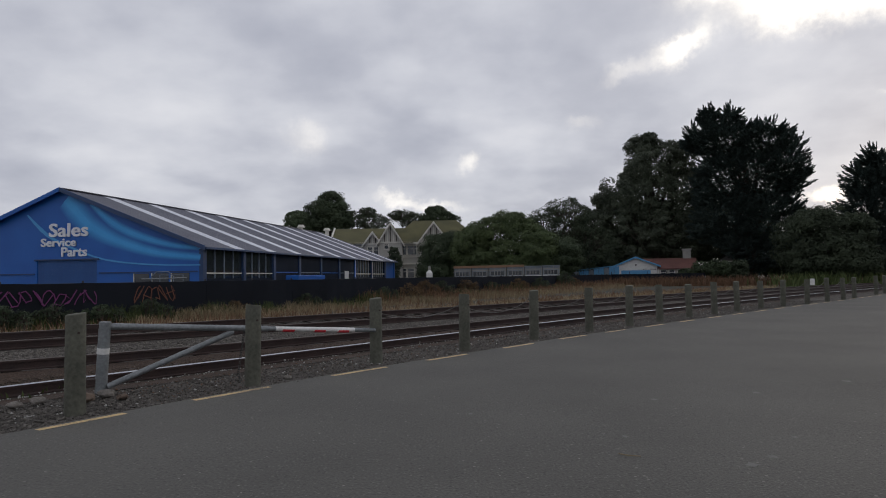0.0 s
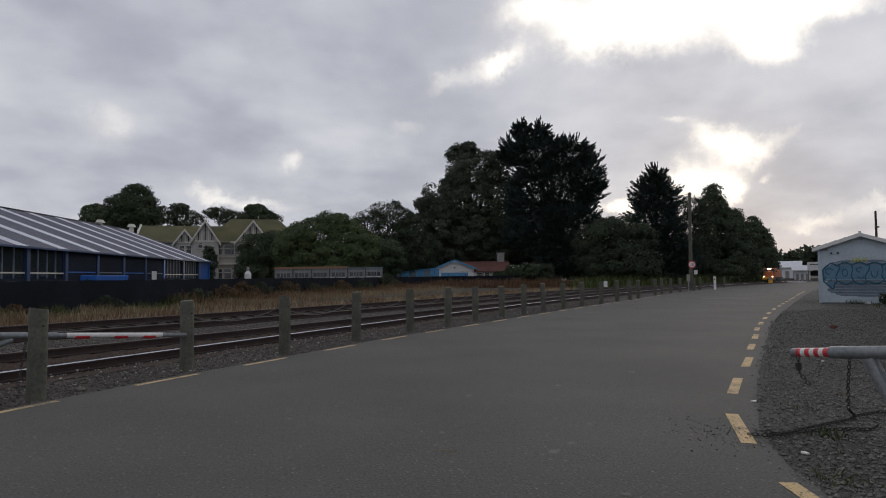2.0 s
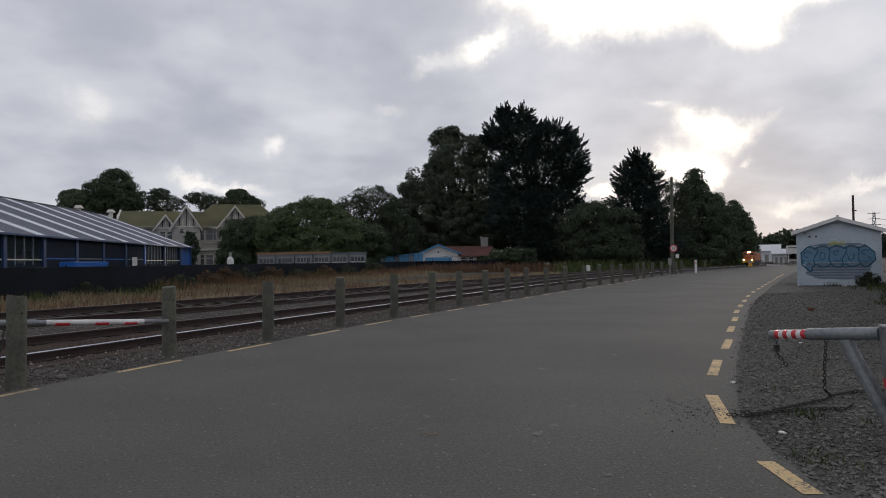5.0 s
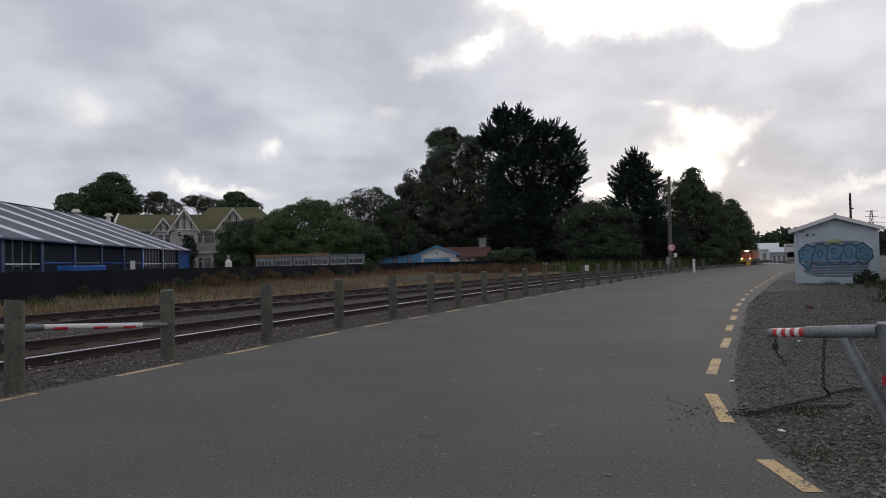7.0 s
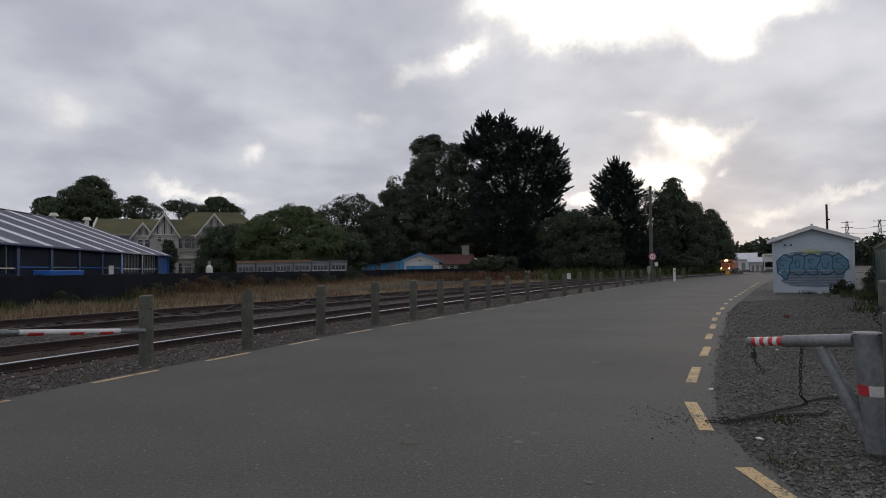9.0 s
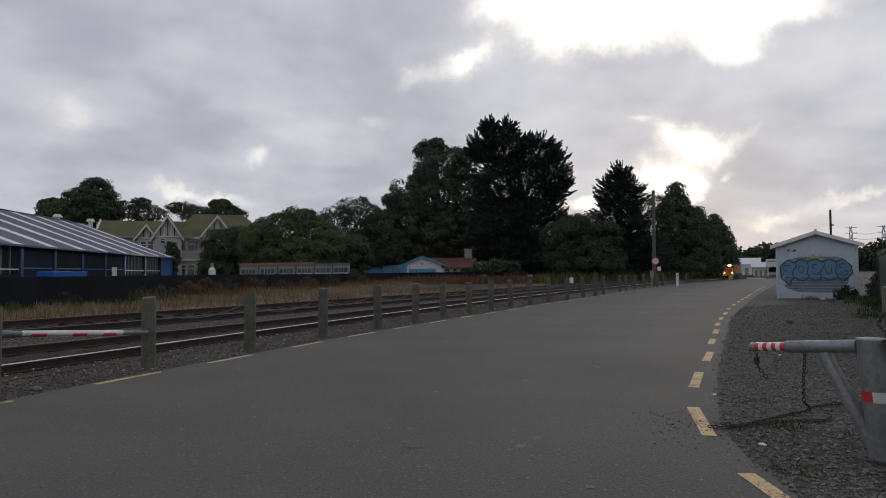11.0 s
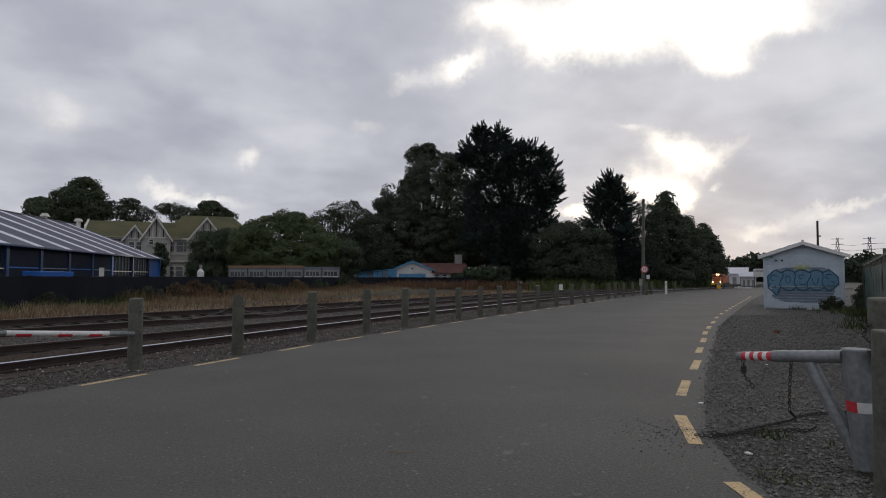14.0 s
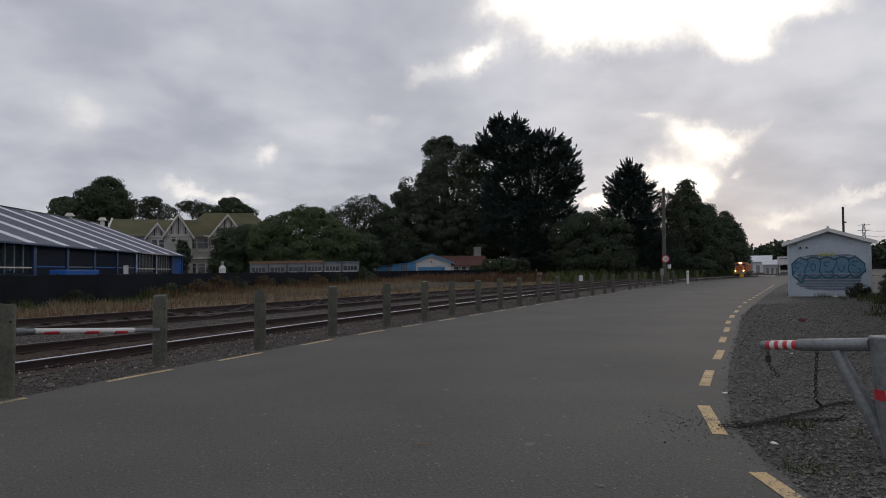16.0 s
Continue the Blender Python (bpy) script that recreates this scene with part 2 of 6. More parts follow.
CREAM = material("cream_roughcast", (0.34, 0.322, 0.285), (0.46, 0.44, 0.395), 0.9, 0.6, 18.0, 0.004)
MOSSROOF = material("mossy_roof", (0.062, 0.062, 0.03), (0.13, 0.118, 0.052), 0.9, 0.4, 7.0, 0.01)
TRIMWHITE = material("cream_trim", (0.5, 0.48, 0.42), (0.65, 0.62, 0.55), 0.7, 1.0, 18.0)
BLUETRIM = material("pale_blue_trim", (0.06, 0.22, 0.42), (0.10, 0.30, 0.52), 0.6, 1.0, 18.0)
REDROOF = material("rusty_red_roof", (0.07, 0.024, 0.02), (0.15, 0.065, 0.052), 0.7, 0.5, 6.0)
CONCRETE = material("concrete", (0.2, 0.195, 0.18), (0.3, 0.29, 0.27), 0.9, 1.0, 20.0)
CABIN = material("cabin_steel", (0.12, 0.145, 0.175), (0.2, 0.23, 0.26), 0.6, 0.7, 10.0)
BROWNROOF = material("brown_roof_edge", (0.16, 0.09, 0.05), (0.26, 0.15, 0.09), 0.7, 1.0, 10.0)
BOARD = material("pale_weatherboard", (0.36, 0.42, 0.47), (0.52, 0.58, 0.63), 0.7, 1.6, 14.0, spread=0.05)
# overpaint on the shed; on far pylons and wires the grey imitates haze
GREYOVER_HAZE = material("grey_overpaint_and_haze", (0.085, 0.115, 0.155), (0.18, 0.22, 0.27), 0.7, 1.5, 9.0)
TEAL = material("teal_spray_paint", (0.01, 0.075, 0.13), (0.02, 0.11, 0.17), 0.6, 2.0, 20.0)
SKYFILL = material("pale_blue_spray_paint", (0.06, 0.15, 0.235), (0.13, 0.25, 0.35), 0.6, 2.0, 12.0)
LIME = material("yellow_spray_paint", (0.4, 0.42, 0.06), (0.5, 0.5, 0.1), 0.6, 2.0, 20.0)
PINK = material("pink_spray_paint", (0.1, 0.015, 0.085), (0.17, 0.03, 0.14), 0.7, 2.0, 20.0)
GREENCLOTH = material("green_shade_cloth", (0.004, 0.028, 0.02), (0.009, 0.045, 0.031), 0.85, 0.9, 50.0, 0.003)
ORANGE = material("locomotive_orange", (0.32, 0.085, 0.02), (0.45, 0.13, 0.035), 0.5, 0.8, 10.0)
SAFETY = material("safety_yellow", (0.6, 0.3, 0.02), (0.72, 0.4, 0.04), 0.5, 2.0, 10.0)
BLACK = material("black_steel", (0.012, 0.012, 0.012), (0.03, 0.03, 0.03), 0.6, 2.0, 10.0)
FARWHITE = material("far_white_cladding", (0.55, 0.56, 0.58), (0.7, 0.71, 0.73), 0.7, 0.1, 1.0)
FARHILL = material("far_wooded_hill", (0.02, 0.026, 0.024), (0.045, 0.052, 0.048), 0.95, 0.02, 0.2)
STAIN = material("pale_road_stain", (0.1, 0.098, 0.093), (0.15, 0.146, 0.136), 0.85, 9.0, 60.0)
BRICKRED = material("brick_lump", (0.11, 0.045, 0.028), (0.2, 0.08, 0.05), 0.9, 9.0, 40.0)
CONIFER = material("cypress_foliage", (0.025, 0.037, 0.035), (0.062, 0.085, 0.074), 0.8, 0.3, 3.0, spread=0.3, spec=0.2)
BROADLEAF = material("broad_leaf", (0.026, 0.039, 0.02), (0.07, 0.094, 0.047), 0.7, 0.3, 3.0, spread=0.3, spec=0.3)
SILVERLEAF = material("silver_green_leaf", (0.03, 0.04, 0.024), (0.105, 0.125, 0.08), 0.65, 0.3, 3.0, spread=0.3, spec=0.35)
HEDGELEAF = material("bright_hedge_leaf", (0.036, 0.054, 0.02), (0.098, 0.13, 0.052), 0.7, 0.3, 3.0, spread=0.3, spec=0.3)
DUSKLEAF = material("dull_leaf", (0.028, 0.038, 0.024), (0.07, 0.087, 0.052), 0.8, 0.3, 3.0, spread=0.3, spec=0.2)
DEADLEAF = material("dead_stalk_leaf", (0.075, 0.048, 0.026), (0.17, 0.115, 0.062), 0.85, 0.3, 3.0, spread=0.4, spec=0.2)
BARK = material("bark", (0.035, 0.028, 0.022), (0.07, 0.056, 0.045), 0.95, 3.0, 20.0, 0.01)
DRYGRASS = material("dry_grass", (0.17, 0.13, 0.075), (0.38, 0.305, 0.19), 0.9, 0.4, 3.0, spread=0.45, spec=0.2)
RUSTGRASS = material("reddish_dock_stalks", (0.09, 0.05, 0.03), (0.19, 0.115, 0.07), 0.9, 0.4, 3.0, spread=0.4, spec=0.2)
WEED = material("green_weed", (0.03, 0.045, 0.014), (0.08, 0.10, 0.035), 0.8, 0.4, 3.0, spread=0.5, spec=0.2)


# ---- building helpers ----
def part(name, bm, mat, parent=None, label="", smooth=False):
    """Links a bmesh as one mesh object under a thing or a part."""
    me = bpy.data.meshes.new(name)
    bm.to_mesh(me)
    bm.free()
    for m in mat if isinstance(mat, (list, tuple)) else [mat]:
        me.materials.append(m)
    if smooth:
        me.polygons.foreach_set("use_smooth", [True] * len(me.polygons))
    ob = new(name, me)
    ob.parent = parent
    return tagged(ob, label)


def shared(name, me, parent, m, label=""):
    """One more piece on a mesh that is already there."""
    ob = new(name, me)
    ob.parent = parent
    ob.matrix_basis = m
    return tagged(ob, label)


def thing(name, m, label, category, group="", kind=""):
    ob = new(name)
    ob.empty_display_size = 0.2
    ob.matrix_basis = m
    return tagged(ob, label, category, group, kind)


def whole(name, bm, mat, label, category, group="", kind="", smooth=False):
    return tagged(part(name, bm, mat, None, "", smooth), label, category, group, kind)


def box(x0, x1, y0, y1, z0, z1, bm=None, bevel=0.0, m=None, mat=0):
    bm = bm or bmesh.new()
    made = bmesh.ops.create_cube(bm, size=1.0)["verts"]
    for v in made:
        v.co = Vector(((x0 + x1) / 2 + v.co.x * (x1 - x0), (y0 + y1) / 2 + v.co.y * (y1 - y0), (z0 + z1) / 2 + v.co.z * (z1 - z0)))
    if bevel:
        edges = list({e for v in made for e in v.link_edges})
        made = [v for v in bmesh.ops.bevel(bm, geom=edges, offset=bevel, segments=2, affect="EDGES", profile=0.6)["verts"]] + [v for v in made if v.is_valid]
    if m is not None:
        for v in set(made):
            v.co = m @ v.co
    if mat:
        for f in {f for v in made for f in v.link_faces}:
            f.material_index = mat
    return bm


def rod(p, q, r, r2=None, seg=12, bm=None, mat=0, caps=True):
    """A round bar from p to q."""
    bm = bm or bmesh.new()
    p, q = Vector(p), Vector(q)
    r2 = r if r2 is None else r2
    turn = (q - p).to_track_quat("Z", "Y").to_matrix()
    rings = []
    for c, rad in ((p, r), (q, r2)):
        rings.append([bm.verts.new(c + turn @ Vector((rad * math.cos(k * math.tau / seg), rad * math.sin(k * math.tau / seg), 0))) for k in range(seg)])
    faces = [bm.faces.new((rings[0][k], rings[0][(k + 1) % seg], rings[1][(k + 1) % seg], rings[1][k])) for k in range(seg)]
    if caps:
        faces += [bm.faces.new(rings[0][::-1]), bm.faces.new(rings[1])]
    for f in faces:
        f.material_index = mat
    return bm


def tube(pts, r, seg=6, bm=None):
    """A bent bar through points; r may be a list."""
    bm = bm or bmesh.new()
    pts = [Vector(p) for p in pts]
    rs = r if isinstance(r, (list, tuple)) else [r] * len(pts)
    rings = []
    for k, p in enumerate(pts):
        d = (pts[min(k + 1, len(pts) - 1)] - pts[max(k - 1, 0)]).normalized()
        turn = d.to_track_quat("Z", "Y").to_matrix()
        rings.append([bm.verts.new(p + turn @ Vector((rs[k] * math.cos(j * math.tau / seg), rs[k] * math.sin(j * math.tau / seg), 0))) for j in range(seg)])
    for a, b in zip(rings, rings[1:]):
        for j in range(seg):
            bm.faces.new((a[j], a[(j + 1) % seg], b[(j + 1) % seg], b[j]))
    bm.faces.new(rings[0][::-1])
    bm.faces.new(rings[-1])
    return bm


def prism(outline, lo, hi, axis="z", bm=None, mat=0):
    """A flat outline pushed through from lo to hi along an axis; the outline is in the two other axes, in order."""
    bm = bm or bmesh.new()

    def spot(a, b, c):
        return {"z": (a, b, c), "y": (a, c, b), "x": (c, a, b)}[axis]

    ends = [[bm.verts.new(spot(a, b, c)) for a, b in outline] for c in (lo, hi)]
    n = len(outline)
    faces = [bm.faces.new((ends[0][k], ends[0][(k + 1) % n], ends[1][(k + 1) % n], ends[1][k])) for k in range(n)]
    faces += [bm.faces.new(ends[0][::-1]), bm.faces.new(ends[1])]
    for f in faces:
        f.material_index = mat
    bmesh.ops.recalc_face_normals(bm, faces=faces)
    return bm


def ribbon(rows, bm=None):
    """A sheet through rows of points."""
    bm = bm or bmesh.new()
    made = [[bm.verts.new(p) for p in row] for row in rows]
    for a, b in zip(made, made[1:]):
        for k in range(len(a) - 1):
            bm.faces.new((a[k], a[k + 1], b[k + 1], b[k]))
    bmesh.ops.recalc_face_normals(bm, faces=bm.faces[:])
    if bm.faces and sum(f.normal.z for f in bm.faces) < 0:
        bmesh.ops.reverse_faces(bm, faces=bm.faces[:])
    return bm


def mesh_of(name, verts, faces, mats, group_index=None):
    me = bpy.data.meshes.new(name)
    me.from_pydata(np.asarray(verts).tolist(), [], np.asarray(faces).tolist() if isinstance(faces, np.ndarray) else faces)
    for m in mats:
        me.materials.append(m)
    if group_index is not None:
        me.polygons.foreach_set("material_index", group_index)
    return me


def lettering(text, height, mat, parent, m, name, depth=0.03, weight=0.0):
    """Raised letters in the built-in font; height is that of the capitals."""
    cu = bpy.data.curves.new(name, "FONT")
    cu.body, cu.size, cu.extrude, cu.offset = text, height / 0.69, depth, weight
    cu.resolution_u = 3
    tmp = bpy.data.objects.new(name, cu)
    scene.collection.objects.link(tmp)
    dg = bpy.context.evaluated_depsgraph_get()
    me = bpy.data.meshes.new_from_object(tmp.evaluated_get(dg))
    bpy.data.objects.remove(tmp)
    me.materials.clear()
    me.materials.append(mat)
    return shared(name, me, parent, m)


# ---- the lie of the land ----
ALONG, ACROSS = Vector((math.cos(radians(47)), math.sin(radians(47)))), Vector((-math.sin(radians(47)), math.cos(radians(47))))


def bend(s):
    q = min(s, 95)
    c = 9.575 + 0.0635 * q - 0.001225 * q * q - 0.00055 * max(q - 40, 0) ** 2
    return c + lean(95) * max(s - 95, 0)


def lean(s):
    q = min(s, 95)
    return 0.0635 - 0.00245 * q - 0.0011 * max(q - 40, 0)


def line(s, off, z=0.0):
    """A point s metres along the near rail and off metres beyond it."""
    slope = lean(s)
    side = (ACROSS - ALONG * slope).normalized()
    p = ALONG * s + ACROSS * bend(s) + side * off
    return Vector((p.x, p.y, z))


def track_yaw(s):
    return 47 + math.degrees(math.atan(lean(s)))


def between(s, table):
    return float(np.interp(s, [a for a, _ in table], [b for _, b in table]))


DASH_OFF = [(-30, -3.4), (0, -2.75), (1.6, -2.62), (3.3, -2.44), (5.5, -2.32), (8.6, -2.33), (11.9, -2.30), (18, -2.52), (25, -2.75), (36, -3.1), (50, -2.9), (72, -2.7), (200, -2.7)]
GAUGE, SECOND = 1.067, 3.6


def head_height(k, s):
    """Height of the four rail heads: the curve is banked."""
    f = math.exp(-max(s - 2, -3) / (8, 7, 13, 25)[k])
    return (0.10, 0.15 + 0.17 * f, 0.12 + 0.30 * f, 0.22 + 0.27 * f)[k]


bm = bmesh.new()
for v in bmesh.ops.create_circle(bm, cap_ends=True, radius=1600, segments=64)["verts"]:
    v.co.z = -0.075
whole("ground", bm, DIRT, "bare earth and thin dry grass round the railway", "ground", kind="structure")

STEPS = [-30 + 1.5 * k for k in range(60)] + [60 + 6 * k for k in range(24)]
bed = []
for s in STEPS:
    r = [head_height(k, s) - 0.15 for k in range(4)]
    bed.append([line(s, between(s, DASH_OFF) + 0.10, -0.025), line(s, -1.6, -0.03), line(s, -0.75, -0.055), line(s, -0.2, r[0] - 0.025), line(s, 0.53, (r[0] + r[1]) / 2 - 0.03), line(s, 1.27, r[1] - 0.01),
                line(s, 1.8, r[1] + 0.02), line(s, 3.0, r[2] - 0.03), line(s, 3.4, r[2] - 0.02), line(s, 4.1, (r[2] + r[3]) / 2 - 0.03), line(s, 4.9, r[3] - 0.02), line(s, 6.4, 0.05), line(s, 8.0, -0.08)])
whole("ballast", ribbon(bed), [BALLAST], "grey crushed-stone railway ballast beside the road", "ballast", kind="structure")
toe = [[line(s, -0.62, -0.046), line(s, -0.4, -0.05), line(s, -0.07, head_height(0, s) - 0.165)] for s in STEPS]
whole("ballast_toe", ribbon(toe), [RUSTBED], "rust-brown ballast at the foot of the near rail", "ballast", kind="structure")
strip = [[line(s, 0.12, head_height(0, s) - 0.157), line(s, 0.53, (head_height(0, s) + head_height(1, s)) / 2 - 0.162), line(s, 0.95, head_height(1, s) - 0.157)] for s in STEPS]
whole("ballast_between_rails", ribbon(strip), [RUSTBED], "rust-brown ballast between the rails", "ballast", kind="structure")

RIGHT = [(3.2, -25), (2.6, -5), (2.75, 0.5), (3.05, 2.4), (3.3, 3.13), (3.65, 3.88), (4.35, 4.97), (5.3, 6.1), (6.94, 7.89), (9.23, 10.33), (12.16, 13.48), (15.55, 16.9), (21.58, 22.6), (30.8, 31.3), (42.3, 41.8), (75, 71.5), (150, 138)]
outline = [line(s, between(s, DASH_OFF) + 0.13 + 0.05 * noise.noise((s * 0.9, 0, 3))) for s in STEPS[:-4]]
edge = []
for (x0, y0), (x1, y1) in zip(RIGHT, RIGHT[1:]):
    n = max(2, min(30, int(math.hypot(x1 - x0, y1 - y0) / 0.3)))
    for k in range(n):
        x, y = x0 + (x1 - x0) * k / n, y0 + (y1 - y0) * k / n
        edge.append(Vector((x + 0.04 * noise.noise((x * 1.7, y * 1.7, 1)), y + 0.03 * noise.noise((x * 2.3, y * 2.3, 7)), 0)))
bm = bmesh.new()
top = [bm.verts.new(p) for p in outline + edge[::-1]]
face = bm.faces.new(top)
if face.normal.z < 0:
    face.normal_flip()
low = bmesh.ops.extrude_face_region(bm, geom=[face])["geom"]
for v in [g for g in low if isinstance(g, bmesh.types.BMVert)]:
    v.co.z = -0.05
bmesh.ops.recalc_face_normals(bm, faces=bm.faces[:])
bmesh.ops.triangulate(bm, faces=bm.faces[:])
whole("road", bm, ASPHALT, "worn grey asphalt road curving beside the railway", "road", kind="structure")

bm = bmesh.new()
verge = [Vector((x - 0.3, y, -0.007)) for x, y in RIGHT] + [Vector((x, y, -0.007)) for x, y in ((150, 120), (60, 40), (34, 22), (24, 10), (14, -4), (10, -25))]
bm.faces.new([bm.verts.new(p) for p in verge])
bmesh.ops.recalc_face_normals(bm, faces=bm.faces[:])
bmesh.ops.triangulate(bm, faces=bm.faces[:])
if sum(f.normal.z for f in bm.faces) < 0:
    bmesh.ops.reverse_faces(bm, faces=bm.faces[:])
whole("gravel_verge", bm, GRAVEL, "loose grey gravel verge beside the road", "gravel", kind="structure")


# ---- rails ----
RAIL = [(-0.06, 0), (0.06, 0), (0.06, 0.014), (0.014, 0.03), (0.012, 0.105), (0.034, 0.118), (0.034, 0.143), (0.022, 0.15), (-0.022, 0.15), (-0.034, 0.143), (-0.034, 0.118), (-0.012, 0.105), (-0.014, 0.03), (-0.06, 0.014)]


def sweep(profile, k, off):
    """A profile drawn along the track."""
    bm = bmesh.new()
    rings = []
    for s in STEPS:
        z = head_height(k, s) - 0.15
        rings.append([bm.verts.new(line(s, off + a, z + b)) for a, b in profile])
    n = len(profile)
    for a, b in zip(rings, rings[1:]):
        for j in range(n):
            bm.faces.new((a[j], a[(j + 1) % n], b[(j + 1) % n], b[j]))
    bm.faces.new(rings[0][::-1])
    bm.faces.new(rings[-1])
    bmesh.ops.recalc_face_normals(bm, faces=bm.faces[:])
    return bm


def rail(k):
    off = (0, GAUGE, SECOND, SECOND + GAUGE)[k]
    words = ("rusted steel rail with a polished bright head", "rusted steel rail with a worn bright head", "dull rust-brown steel rail of the siding", "dull rust-brown steel rail of the siding")[k]
    t = thing("rail", Matrix(), words, "rail", "rails of the two tracks")
    part("foot", sweep(RAIL[:3] + [(-0.014, 0.03), (-0.06, 0.014)], k, off), RUST, t)
    part("web", sweep([(-0.014, 0.024), (0.014, 0.024), (0.012, 0.112), (-0.012, 0.112)], k, off), RUST, t)
    part("rail_head", sweep([(-0.034, 0.112), (0.034, 0.112), (0.034, 0.141), (-0.034, 0.141)], k, off), RUST, t)
    part("running_surface", sweep([(-0.034, 0.1405), (0.034, 0.1405), (0.026, 0.15), (-0.026, 0.15)], k, off), POLISHED if k < 1 else DULLRAIL, t, "worn running surface")


for k in range(4):
    rail(k)

# ---- yellow dashes ----
DASHES = [(1.64, 2.5), (3.33, 4.41), (5.52, 6.61), (7.56, 8.61), (9.77, 10.82), (11.87, 12.97), (13.9, 14.85)] + [(15.95 + 2.05 * k, 17.0 + 2.05 * k) for k in range(14)]


def dash(points, width, label):
    """A thin painted stripe with ragged ends along plan points."""
    bm = bmesh.new()
    rows = []
    for k, p in enumerate(points):
        q, r = points[max(k - 1, 0)], points[min(k + 1, len(points) - 1)]
        side = Vector((-(r - q).y, (r - q).x, 0)).normalized() * width / 2
        wob = 0.012 * noise.noise((p.x * 7, p.y * 7, 2))
        rows.append([p - side * (1 + wob * 5) + Vector((0, 0, 0.004)), p + side * (1 - wob * 5) + Vector((0, 0, 0.004))])
    return whole("yellow_dash", ribbon(rows, bm), YELLOW, label, "road marking", "yellow dashes along the road")


for a, b in DASHES:
    dash([line(a + (b - a) * k / 6, between(a + (b - a) * k / 6, DASH_OFF), 0) for k in range(7)], 0.095, "faded yellow dash painted along the road edge by the posts")
RIGHT_DASHES = [((3.34, 3.58), (3.14, 3.0)), ((4.45, 5.46), (3.81, 4.48)), ((6.05, 7.28), (5.2, 6.36)), ((7.72, 9.0), (6.86, 8.1)), ((9.22, 10.66), (8.5, 9.9)), ((10.75, 12.3), (10.0, 11.5)), ((12.15, 13.85), (11.45, 13.1)), ((13.6, 15.35), (12.9, 14.6)), ((15.25, 17.0), (14.5, 16.25)), ((17.2, 19.0), (16.5, 18.3)), ((19.2, 20.95), (18.5, 20.25))]
RIGHT_DASHES += [((20.5 + 1.65 * k + 0.7, 22.15 + 1.55 * k + 0.66), (20.5 + 1.65 * k, 22.15 + 1.55 * k)) for k in range(12)]
for p, q in RIGHT_DASHES:
    p, q = Vector((*p, 0)), Vector((*q, 0))
    dash([q.lerp(p, k / 6) for k in range(7)], 0.12, "faded yellow dash painted along the gravel side of the road")


# ---- posts and chain along the road ----
POSTS = [(-4.06, 6.95), (-2.66, 8.66), (-1.23, 10.75), (0.29, 12.39), (1.89, 14.41), (3.52, 16.21), (4.98, 17.81), (6.28, 19.22), (7.7, 20.67), (9.12, 22.15), (10.53, 23.55), (12.18, 25.18), (13.79, 26.62), (15.68, 28.24), (17.72, 30.21), (19.49, 31.88), (20.8, 33.1), (25.1, 37.9), (26.9, 39.8), (29.0, 41.8), (31.4, 44.0), (34.6, 46.6), (36.2, 48.0), (45.0, 55.8)]


def round_post(r, h, seg=16, seed=0):
    """A sawn round timber post with a worn, slightly slanting top."""
    bm = bmesh.new()
    rings = []
    for z, f in ((-0.25, 1.03), (0.0, 1.03), (h * 0.3, 1.0), (h * 0.65, 0.985), (h - 0.012, 0.975), (h, 0.945)):
        ring = []
        for k in range(seg):
            a = k * math.tau / seg
            w = 1 + 0.035 * noise.noise((math.cos(a) * 2 + seed, math.sin(a) * 2, z * 0.8))
            ring.append(bm.verts.new((r * f * w * math.cos(a), r * f * w * math.sin(a), z + (0.012 * math.cos(a + seed) if z > h * 0.9 else 0))))
        rings.append(ring)
    for a, b in zip(rings, rings[1:]):
        for k in range(seg):
            bm.faces.new((a[k], a[(k + 1) % seg], b[(k + 1) % seg], b[k]))
    bm.faces.new(rings[-1])
    bm.faces.new(rings[0][::-1])
    return bm


def bolt_mesh():
    return rod((0, -0.115, 0.86), (0, 0.135, 0.86), 0.013, seg=8)


post_things = []
for kind in range(4):
    x, y = POSTS[kind]
    t = thing("timber_bollard", pose(x, y, 0, (0, 0.6, -0.5, 0.4)[kind], (0, 0.5, 0.3, -0.4)[kind], 45), "weathered grey round timber post at the road edge", "bollard", "posts along the road")
    part("post", round_post(0.105, 1.06, seed=kind * 3), TIMBER, t, smooth=True)
    part("eye_bolt", bolt_mesh(), RUST, t, "rusty eye bolt")
    post_things.append(t)
rng = random.Random(5)
for k, (x, y) in enumerate(POSTS[4:]):
    copy_thing(post_things[k % 4], pose(x, y, rng.uniform(-0.02, 0.02), rng.uniform(-1.2, 1.2), rng.uniform(-1.2, 1.2), rng.uniform(30, 60)))

for (x0, y0), (x1, y1) in zip(POSTS[2:16], POSTS[3:17]):
    a, b = Vector((x0, y0, 0.86)), Vector((x1, y1, 0.86))
    side = Vector((-(b - a).y, (b - a).x, 0)).normalized() * 0.12
    sag = 0.2 + 0.05 * noise.noise((x0, y0, 0))
    pts = [a.lerp(b, k / 22) + side - Vector((0, 0, sag * 4 * (k / 22) * (1 - k / 22))) for k in range(23)]
    whole("slack_chain", tube(pts, [0.006 + 0.004 * (j % 2) for j in range(23)], 6), PALECHAIN, "slack pale steel chain hung between timber posts", "chain", "chains between the posts")


# ---- the blue sales building ----
def add_face(bm, pts, mat=0):
    f = bm.faces.new([bm.verts.new(p) for p in pts])
    f.material_index = mat
    return f


